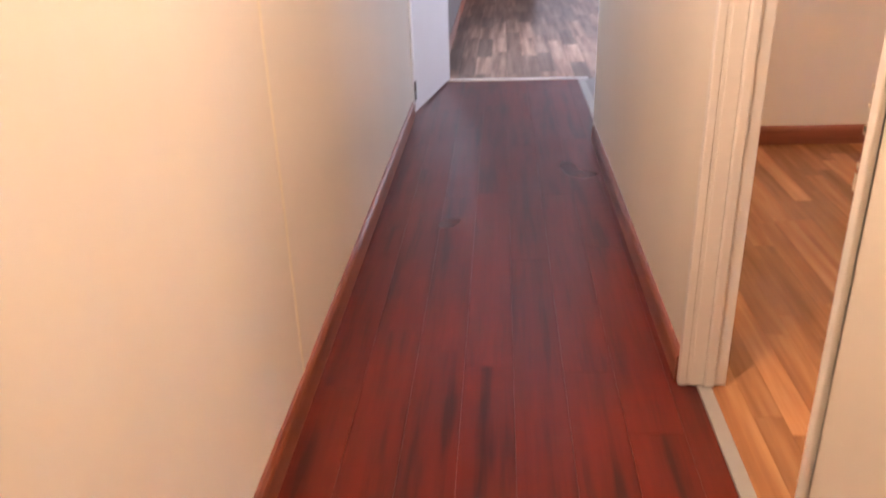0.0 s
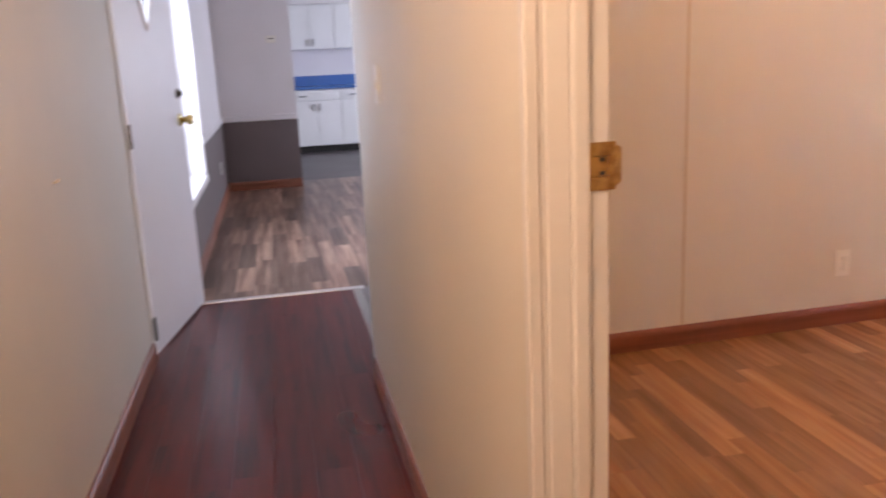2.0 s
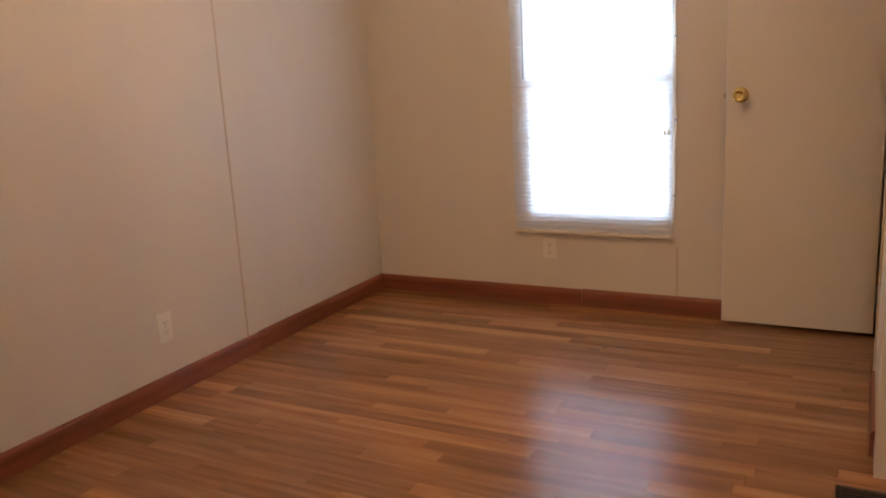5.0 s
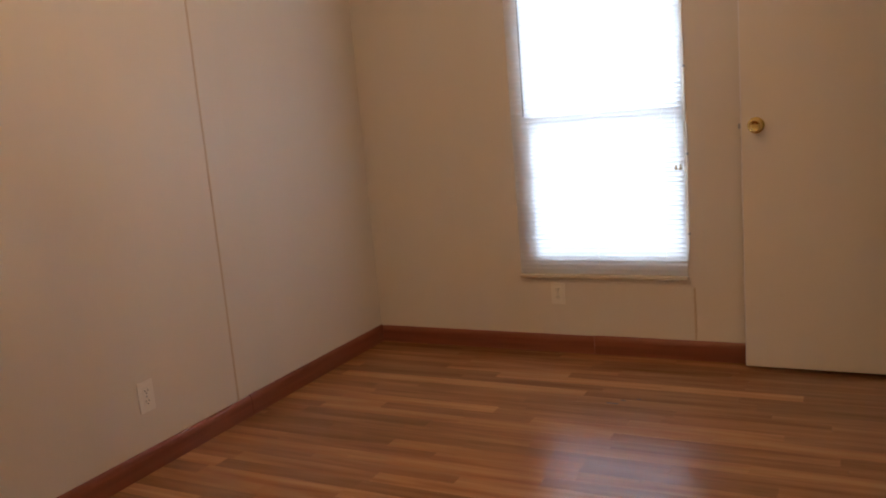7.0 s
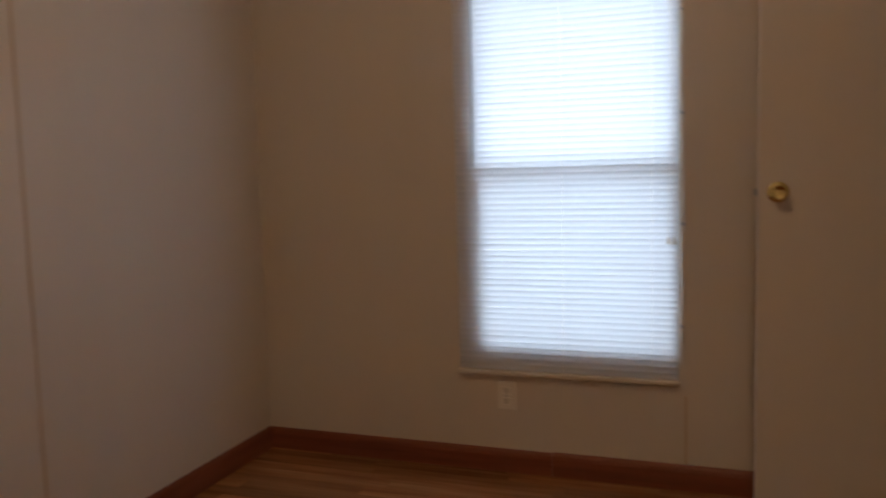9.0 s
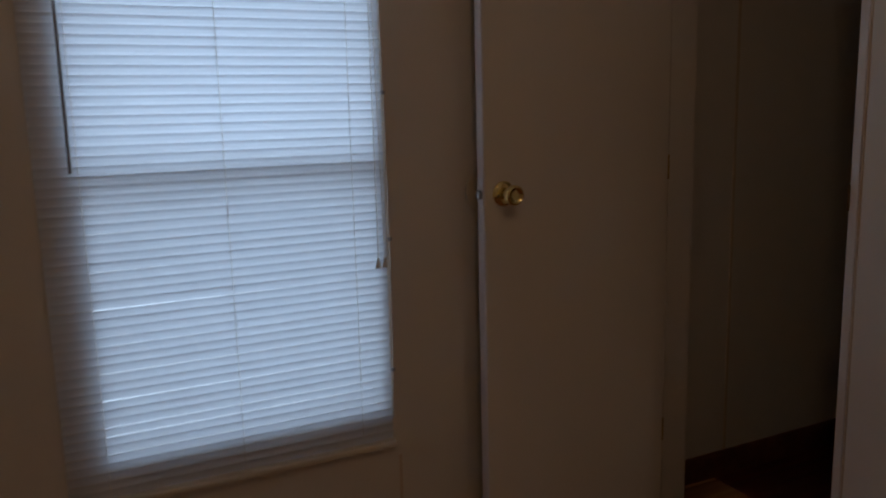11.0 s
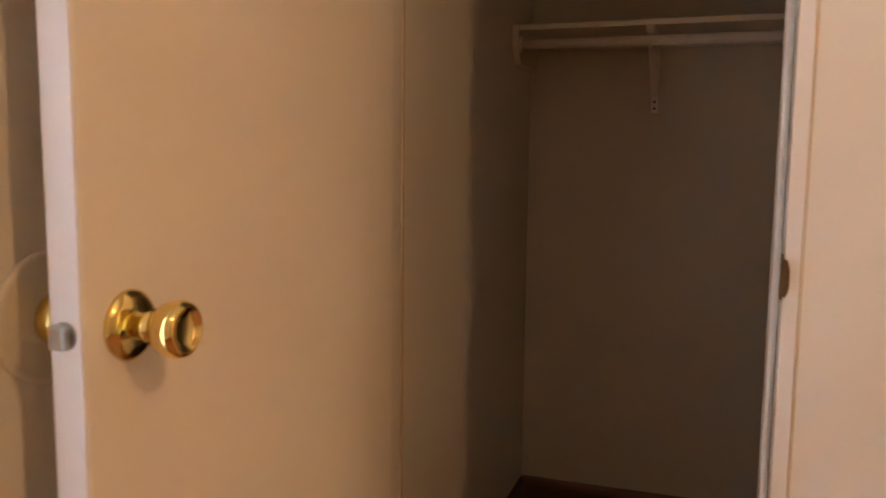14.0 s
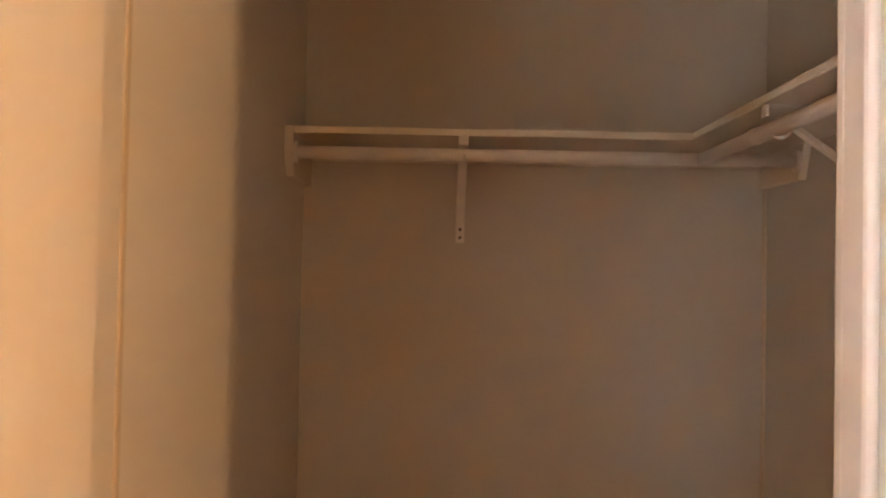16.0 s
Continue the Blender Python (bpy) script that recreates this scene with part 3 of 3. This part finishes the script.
window("window_1", BE + 0.004, *WINY, *WINZ, 1, "white framed bedroom window bright with daylight")
window("window_2", -0.93, LW[0], LW[1], LW[2], LW[3], -1, "white framed living room window bright with daylight")
single("trim", boxes(((LIVX, LW[0] - 0.05, LW[2] - 0.05), (LIVX + 0.022, LW[1] + 0.05, LW[2])), ((LIVX, LW[1], LW[2]), (LIVX + 0.014, LW[1] + 0.05, LW[3])),
                     bevel=0.003), LIVING, "white window trim in the living room", "trim", "structure")
for name, lo, hi in (("backdrop_east", (3.98, 1.2, -0.6), (3.99, 4.4, 3.2)), ("backdrop_west", (-1.3, 4.2, -0.6), (-1.29, 8.2, 3.2))):
    single(name, boxes((lo, hi)), OUTSIDE, "overexposed white daylight outside the window", "backdrop", "structure")


def blind(name, x, y0, y1, z0, z1, pitch, label, tilt, tassels=True):
    """A mini blind hanging across y, with slats nearly closed."""
    b = thing(name, label, "blind", at=(x, y0, z0))
    o = Matrix.Translation((-x, -y0, -z0))
    part("head_rail", moved(boxes(((x - 0.014, y0, z1 - 0.026), (x + 0.014, y1, z1)), bevel=0.003), o), TRIM, b, "white metal head rail")
    part("bottom_rail", moved(boxes(((x - 0.013, y0, z0), (x + 0.013, y1, z0 + 0.016)), bevel=0.004, seg=2), o), SHELFM, b, "cream bottom rail")
    bm = bmesh.new()
    prof = []
    for k in range(4):
        u = k / 3 - 0.5
        prof.append((u * 0.0242, 0.0018 * (1 - 4 * u * u)))
    rings = []
    for yy in (0.004, y1 - y0 - 0.004):
        rings.append([bm.verts.new((h * math.cos(tilt) - w * math.sin(tilt), yy, w * math.cos(tilt) + h * math.sin(tilt))) for w, h in prof])
    for k in range(3):
        bm.faces.new((rings[0][k], rings[0][k + 1], rings[1][k + 1], rings[1][k]))
    me = mesh_of("slat", bm, SLAT)
    count = int((z1 - 0.04 - z0 - 0.03) / pitch)
    for k in range(count + 1):
        s = new("slat", me)
        s.parent = b
        s.location = (0, 0, 0.03 + k * pitch)
        s.rotation_euler = (random.uniform(-0.002, 0.002), random.uniform(-0.02, 0.02), 0)
    for yy in (0.09, (y1 - y0) * 0.5, y1 - y0 - 0.09):
        for dx in (-0.0075, 0.0075):
            part("ladder_cord", rod(bmesh.new(), (dx, yy, 0.012), (dx, yy, z1 - z0 - 0.02), 0.0007, 6), PLATE, b)
    if tassels:
        for k, dy in enumerate((0.016, 0.034)):
            part("pull_cord", rod(bmesh.new(), (-0.019, dy, 0.508), (-0.016, 0.03 + 0.004 * k, z1 - z0 - 0.02), 0.001, 6), PLATE, b)
            ts = turned([(0.0025, 0.024), (0.004, 0.02), (0.0075, 0.002), (0.0075, 0)], 14)
            part("tassel", moved(ts, Matrix.Translation((-0.019, dy, 0.485))), SHELFM, b, "beige cone tassel")
        part("tilt_wand", rod(bmesh.new(), (-0.02, y1 - y0 - 0.075, 0.76), (-0.016, y1 - y0 - 0.078, z1 - z0 - 0.02), 0.0035, 8), STEEL, b, "clear grey tilt wand")
    return b


blind("window_blind", BE - 0.016, 2.486, 3.275, 0.367, 1.795, 0.0209, "white aluminium mini blind lowered over the bedroom window", radians(17))

# cable stapled beside the window
cu = bpy.data.curves.new("cable", "CURVE")
cu.dimensions, cu.bevel_depth, cu.bevel_resolution = "3D", 0.0024, 2
sp = cu.splines.new("POLY")
cz = [2.34 - 0.1 * k for k in range(20)]
sp.points.add(len(cz) - 1)
for p, z in zip(sp.points, cz):
    p.co = (BE - 0.0035, 2.479 + 0.003 * math.sin(z * 5.1), z, 1)
cu.materials.append(DOORW)
cable = tagged(new("cable", cu), "thin white cable stapled to the wall beside the window", "cable")
for z in (1.62, 1.285, 0.917, 0.57):
    part("clip", boxes(((BE - 0.008, 2.474 + 0.003 * math.sin(z * 5.1), z - 0.005), (BE, 2.485 + 0.003 * math.sin(z * 5.1), z + 0.005)), bevel=0.001), STEEL, cable)

# ---- outlets, switches, vent ----


def outlet(place, axis, label, w=0.07, h=0.114, slots=True):
    """A wall plate whose back lies on the wall at place; axis points into the room."""
    ax = Vector(axis)
    m = Matrix((( -ax.y, 0, ax.x, 0), (ax.x, 0, ax.y, 0), (0, 1, 0, 0), (0, 0, 0, 1)))
    o = thing("outlet" if slots else "light_switch", label, "outlet" if slots else "switch", at=place)
    part("plate", moved(boxes(((-w / 2, -h / 2, 0), (w / 2, h / 2, 0.006)), bevel=0.0022, seg=2), m), PLATE, o)
    if slots:
        for s in (-1, 1):
            r = part("receptacle", moved(boxes(((-0.0165, s * 0.0195 - 0.0135, 0.005), (0.0165, s * 0.0195 + 0.0135, 0.0075)), bevel=0.003, seg=2), m), PLATE, o)
            for dx in (-0.0065, 0.0065):
                part("slot", moved(boxes(((dx - 0.0011, s * 0.0195 - 0.002, 0.0072), (dx + 0.0011, s * 0.0195 + 0.007, 0.0079))), m), SLOT, r)
            part("earth_hole", moved(rod(bmesh.new(), (0, s * 0.0195 - 0.008, 0.0072), (0, s * 0.0195 - 0.008, 0.0079), 0.0024, 10), m), SLOT, r)
        part("screw", moved(rod(bmesh.new(), (0, 0, 0.0055), (0, 0, 0.007), 0.003, 12), m), STEEL, o)
    else:
        part("toggle", moved(boxes(((-0.005, -0.012, 0.005), (0.005, 0.012, 0.011)), bevel=0.002), m), PLATE, o)
    return o


on_north(outlet((2.033, BN, 0.274), (0, -1, 0), "cream duplex outlet on the panelled wall"))
outlet((BE, 3.097, 0.287), (-1, 0, 0), "cream duplex outlet under the window", 0.068, 0.105)
outlet((LIVX + 0.004, 8.75, 0.34), (1, 0, 0), "white duplex outlet on the taupe wall")
outlet((0, 3.54, 1.14), (-1, 0, 0), "white light switch on the hall wall", slots=False)
th = thing("thermostat", "small white thermostat on the partition", "thermostat", at=(-0.26, 9.61, 1.50))
part("case", boxes(((-0.05, -0.02, -0.035), (0.05, 0, 0.035)), bevel=0.004), PLATE, th)
part("dial", boxes(((-0.02, -0.023, 0.0), (0.02, -0.019, 0.012))), SLOT, th, "dark display")

vent = thing("floor_vent", "bronze metal floor register in the laminate", "vent", at=(2.06, 1.66, 0))
for lo, hi in (((-0.15, -0.07, 0.001), (0.15, -0.055, 0.006)), ((-0.15, 0.055, 0.001), (0.15, 0.07, 0.006)),
               ((-0.15, -0.055, 0.001), (-0.135, 0.055, 0.006)), ((0.135, -0.055, 0.001), (0.15, 0.055, 0.006))):
    part("frame", boxes((lo, hi), bevel=0.001), BRONZE, vent)
part("pan", boxes(((-0.135, -0.055, 0.0005), (0.135, 0.055, 0.0015))), SLOT, vent)
for k in range(14):
    part("louvre", boxes(((-0.128 + k * 0.0195, -0.054, 0.001), (-0.123 + k * 0.0195, 0.054, 0.005))), BRONZE, vent)


def ceiling_lamp(x, y):
    l = thing("ceiling_lamp", "frosted glass dome ceiling lamp, lit", "lamp", at=(x, y, H))
    part("base", turned([(0.09, -0.02), (0.1, -0.015), (0.1, 0)], 32), TRIM, l)
    dome = part("shade", turned([(0.01, -0.125), (0.06, -0.118), (0.1, -0.095), (0.125, -0.06), (0.13, -0.02), (0.09, -0.019)], 32), BULB, l, "frosted glass dome", True)
    dome.visible_shadow = False


ceiling_lamp(1.97, 2.85)
ceiling_lamp(-0.44, 1.55)

# nail holes and scuffs on the hall wall
single("nail", rod(rod(bmesh.new(), (HL - 0.002, 3.463, 0.926), (HL + 0.014, 3.465, 0.930), 0.003, 8), (HL + 0.013, 3.465, 0.929), (HL + 0.016, 3.465, 0.937), 0.003, 8), BATTEN, "small bent nail in the hall wall", "nail")
# ---- closet fittings ----
SZ = 1.567
SF = CB + 0.259
sh = thing("closet_shelf", "cream painted L-shaped closet shelf", "shelf", at=(CR, CB, SZ))
so = Matrix.Translation((-CR, -CB, -SZ))
part("board", moved(boxes(((CR + 0.002, CB + 0.002, SZ - 0.016), (BE - 0.022, SF, SZ)), bevel=0.0015), so), SHELFM, sh)
part("board", moved(boxes(((CR + 0.002, SF + 0.001, SZ - 0.016), (2.757, CS - 0.02, SZ)), bevel=0.0015), so), SHELFM, sh)


def cleat(parent, pts, axis, at, thick):
    """A side cleat: a flat outline pushed out along axis."""
    bm = bmesh.new()
    rings = []
    for d in (0, thick):
        rings.append([bm.verts.new((at + d, p, z) if axis == "x" else (p, at + d, z)) for p, z in pts])
    n = len(pts)
    for k in range(n):
        bm.faces.new((rings[0][k], rings[0][(k + 1) % n], rings[1][(k + 1) % n], rings[1][k]))
    bm.faces.new(rings[0])
    bm.faces.new(rings[1][::-1])
    bmesh.ops.recalc_face_normals(bm, faces=bm.faces)
    return part("cleat", moved(bm, so), SHELFM, parent)


cleat(sh, [(CB + 0.002, SZ), (SF, SZ), (SF, SZ - 0.062), (SF - 0.035, SZ - 0.109), (CB + 0.002, SZ - 0.109)], "x", BE - 0.02, 0.019)
cleat(sh, [(CB + 0.002, SZ - 0.017), (SF - 0.002, SZ - 0.017), (SF - 0.03, SZ - 0.095), (CB + 0.002, SZ - 0.095)], "x", CR + 0.002, 0.018)
part("back_cleat", moved(boxes(((CR + 0.022, CB + 0.001, SZ - 0.045), (BE - 0.024, CB + 0.014, SZ - 0.017)), bevel=0.001), so), SHELFM, sh)

RZ, RY = SZ - 0.055, SF - 0.028
hr = thing("hanging_rod", "white painted closet hanging rod", "closet rod", group="closet rods", at=(CR + 0.02, RY, RZ))
part("bar", rod(bmesh.new(), (0, 0, 0), (BE - 0.02 - CR - 0.02, 0, 0), 0.0145, 20), RODM, hr, smooth=True)
part("socket", rod(bmesh.new(), (0, 0, 0), (0.008, 0, 0), 0.024, 20), RODM, hr)
part("socket", rod(bmesh.new(), (BE - CR - 0.048, 0, 0), (BE - CR - 0.04, 0, 0), 0.024, 20), RODM, hr)
hr2 = thing("hanging_rod", "white painted closet hanging rod along the side", "closet rod", group="closet rods", at=(2.728, RY + 0.016, RZ))
part("bar", rod(bmesh.new(), (0, 0, 0), (0, CS - 0.02 - RY, 0), 0.0145, 20), RODM, hr2, smooth=True)
part("coupling", rod(bmesh.new(), (0, 0.29, 0), (0, 0.31, 0), 0.0165, 20), RODM, hr2)


def bracket(place, turn):
    """A steel shelf and rod bracket: wall strip, top arm, sloping brace and rod hook."""
    b = thing("shelf_bracket", "white steel shelf bracket holding the rod", "bracket", group="shelf brackets", at=place)
    b.rotation_euler = (0, 0, turn)
    w = 0.011
    part("wall_strip", boxes(((-w, 0, -0.246), (w, 0.003, -0.018)), bevel=0.001), RODM, b)
    part("arm", boxes(((-w, 0, -0.0175), (w, 0.259, -0.0165)), ((-w, 0.256, -0.036), (w, 0.2605, -0.0165)), bevel=0.0004), RODM, b)
    bm = bmesh.new()
    rodpts = ((0, 0.004, -0.195), (0, 0.235, -0.035))
    d = Vector(rodpts[1]) - Vector(rodpts[0])
    m = Matrix.Translation((Vector(rodpts[0]) + Vector(rodpts[1])) / 2) @ d.to_track_quat("Z", "Y").to_matrix().to_4x4()
    bmesh.ops.create_cube(bm, size=1, matrix=m @ Matrix.Diagonal((0.02 if abs(d.x) < 1 else 0.01, 0.008, d.length, 1)))
    part("brace", bm, RODM, b)
    hook = bmesh.new()
    for k in range(9):
        a0, a1 = math.pi + k * math.pi / 9 * 1.1 - 0.3, math.pi + (k + 1) * math.pi / 9 * 1.1 - 0.3
        c = Vector((0, RY - CB, RZ - SZ))
        p = c + Vector((0, math.cos(a0), math.sin(a0))) * 0.017
        q = c + Vector((0, math.cos(a1), math.sin(a1))) * 0.017
        rod(hook, p - Vector((0, 0, 0)), q, 0.004, 6)
    part("hook", hook, RODM, b)
    for z in (-0.232, -0.212):
        part("screw", rod(bmesh.new(), (0, 0.002, z), (0, 0.0045, z), 0.004, 10), SLOT, b)
    return b


bracket((3.262, CB, SZ), 0)
bracket((CR, 0.80, SZ), radians(-90))

# ---- kitchen beyond ----
KY = 12.95


def cabinet(x0, x1, y0, y1, z0, z1, doors, drawers, name, label):
    c = thing(name, label, "cabinet", group=name + "s", at=((x0 + x1) / 2, y1, z0))
    o = Matrix.Translation((-(x0 + x1) / 2, -y1, -z0))
    part("body", moved(boxes(((x0, y0 + 0.02, z0), (x1, y1, z1))), o), CABW, c)
    zd = z1 - 0.16 if drawers else z1 - 0.01
    w = (x1 - x0) / doors
    for k in range(doors):
        a, b = x0 + k * w + 0.004, x0 + (k + 1) * w - 0.004
        d = part("door", moved(boxes(((a, y0, z0 + 0.01), (b, y0 + 0.018, zd)), bevel=0.003), o), CABW, c)
        hx = b - 0.035 if k % 2 == 0 else a + 0.035
        hz = zd - 0.09 if drawers else z0 + 0.1
        part("handle", moved(boxes(((hx - 0.012, y0 - 0.02, hz - 0.05), (hx + 0.012, y0 - 0.001, hz + 0.05)), bevel=0.005), o), STEEL, d, "grey metal pull")
        if drawers and k % 2 == 0:
            dr = part("drawer_front", moved(boxes(((a, y0, zd + 0.01), (b + w if k + 1 < doors else b, y0 + 0.018, z1 - 0.01)), bevel=0.003), o), CABW, c)
            mx = (a + b) / 2
            part("handle", moved(boxes(((mx - 0.05, y0 - 0.02, zd + 0.06), (mx + 0.05, y0 - 0.001, zd + 0.08)), bevel=0.004), o), STEEL, dr, "grey metal pull")
    return c


CT = 0.94
for x0, x1 in ((-0.742, -0.032), (-0.03, 0.68), (0.682, 1.392)):
    cabinet(x0, x1, KY, 13.58, 0.095, CT - 0.04, 2, True, "base_cabinet", "white painted kitchen base cabinet")
    cabinet(x0, x1, 13.28, 13.59, 1.465, 2.10, 2, False, "wall_cabinet", "white painted kitchen wall cabinet")
single("toe_kick", boxes(((-0.742, KY + 0.06, 0), (1.392, 13.58, 0.094))), KICK, "dark recessed cabinet toe kick", "toe kick")
single("countertop", boxes(((-0.76, KY - 0.025, CT - 0.038), (1.41, 13.598, CT)), ((-0.76, 13.578, CT + 0.0005), (1.41, 13.598, CT + 0.15)), bevel=0.004), BLUE, "bright blue laminate kitchen countertop with a raised splashback", "countertop")
single("soffit", boxes(((LIVX, 13.31, 2.105), (2.4, 13.60, H))), LIVING, "white kitchen soffit above the cabinets", "soffit", "structure")

# ---- floors ----


def plank_floor(name, label, x0, x1, y0, y1, width, length, mat, piece, sub, limit=300, gap=0.00025, thick=0.01, seed=3):
    """A floor of boards along y, staggered row by row, each board a piece of its own."""
    base = thing(name, label, "floor", "structure")
    part("underlay", boxes(((x0, y0, -0.06), (x1, y1, -thick))), sub, base)
    rnd = random.Random(seed)
    pieces = {}
    count = 0
    rest = bmesh.new()
    x = x0
    while x < x1 - 0.004:
        w = min(width, x1 - x)
        y = y0 - rnd.uniform(0, length)
        while y < y1 - 0.004:
            a, b = max(y, y0), min(y + length * rnd.choice((0.8, 0.9, 1.0, 1.1)), y1)
            y = b
            if b - a < 0.01:
                continue
            key = (round(w, 3), round(b - a, 3))
            if key not in pieces:
                pieces[key] = mesh_of(piece, boxes(((gap, gap, -thick), (key[0] - gap, key[1] - gap, 0))), mat)
            if count < limit:
                p = new(piece, pieces[key])
                p.parent = base
                p.location = (x, a, 0)
                count += 1
            else:
                box(rest, (x + gap, a + gap, -thick), (x + w - gap, b - gap, 0))
        x += w
    if rest.verts:
        tagged(part("planks", rest, mat, base), kind="stuff")
    else:
        rest.free()
    return base


single("floor_slab", boxes(((-1.0, -1.1, -0.2), (4.6, 13.70, -0.065))), KICK, "rough subfloor under the boards", "floor", "structure")
plank_floor("floor_bedroom", "glossy honey-oak strip laminate floor", 0.07, BE, 1.34, BN, 0.066, 0.66, OAK, "plank", KICK, seed=5)
plank_floor("floor_closet", "dark brown laminate closet floor", CR, BE, CB, 1.339, 0.1, 0.9, REDW, "plank", KICK, seed=6)
plank_floor("floor_hall", "glossy dark cherry-red laminate hall floor", HL, 0.035, -1.0, 5.42, 0.125, 1.25, REDW, "plank", KICK, seed=7)
plank_floor("floor_living", "mixed brown and pale plank living room floor", LIVX - 0.1, 1.6, 5.465, 10.06, 0.105, 0.7, MIXW, "plank", KICK, seed=8)
plank_floor("floor_passage", "grey plank floor beside the hall", 0.08, 1.6, 4.2, 5.46, 0.14, 1.2, GREYW, "plank", KICK, seed=9)
single("floor_living_far", boxes(((1.6, 4.2, -0.06), (4.5, 10.06, -0.002))), GREYW, "grey-brown plank floor", "floor", "structure")
single("floor_kitchen", boxes(((LIVX - 0.2, 10.06, -0.06), (4.5, 13.60, -0.002))), KFLOOR, "dark grey vinyl kitchen floor", "floor", "structure")
single("threshold", boxes(((-0.9, 5.42, -0.02), (0.1, 5.465, 0.006)), bevel=0.004, seg=2), ALU, "worn aluminium floor threshold strip", "threshold", "structure")
single("transition_strip", boxes(((0.036, DOORY[0], -0.02), (0.069, DOORY[1], 0.003)), bevel=0.0015), STRIP, "grey transition strip in the bedroom doorway", "threshold", "structure")
single("transition_strip", boxes(((0.036, 4.19, -0.02), (0.079, 5.42, 0.003)), bevel=0.0015), STRIP, "grey transition strip along the hall floor", "threshold", "structure")
for dx, dy, l in ((3.05, 2.66, 0.045), (3.116, 2.585, 0.018), (3.09, 2.64, 0.02)):
    single("floor_chip", boxes(((dx, dy, 0.0), (dx + 0.008, dy + l, 0.0012)), bevel=0.0004), KICK, "small dark chip in the laminate", "damage")
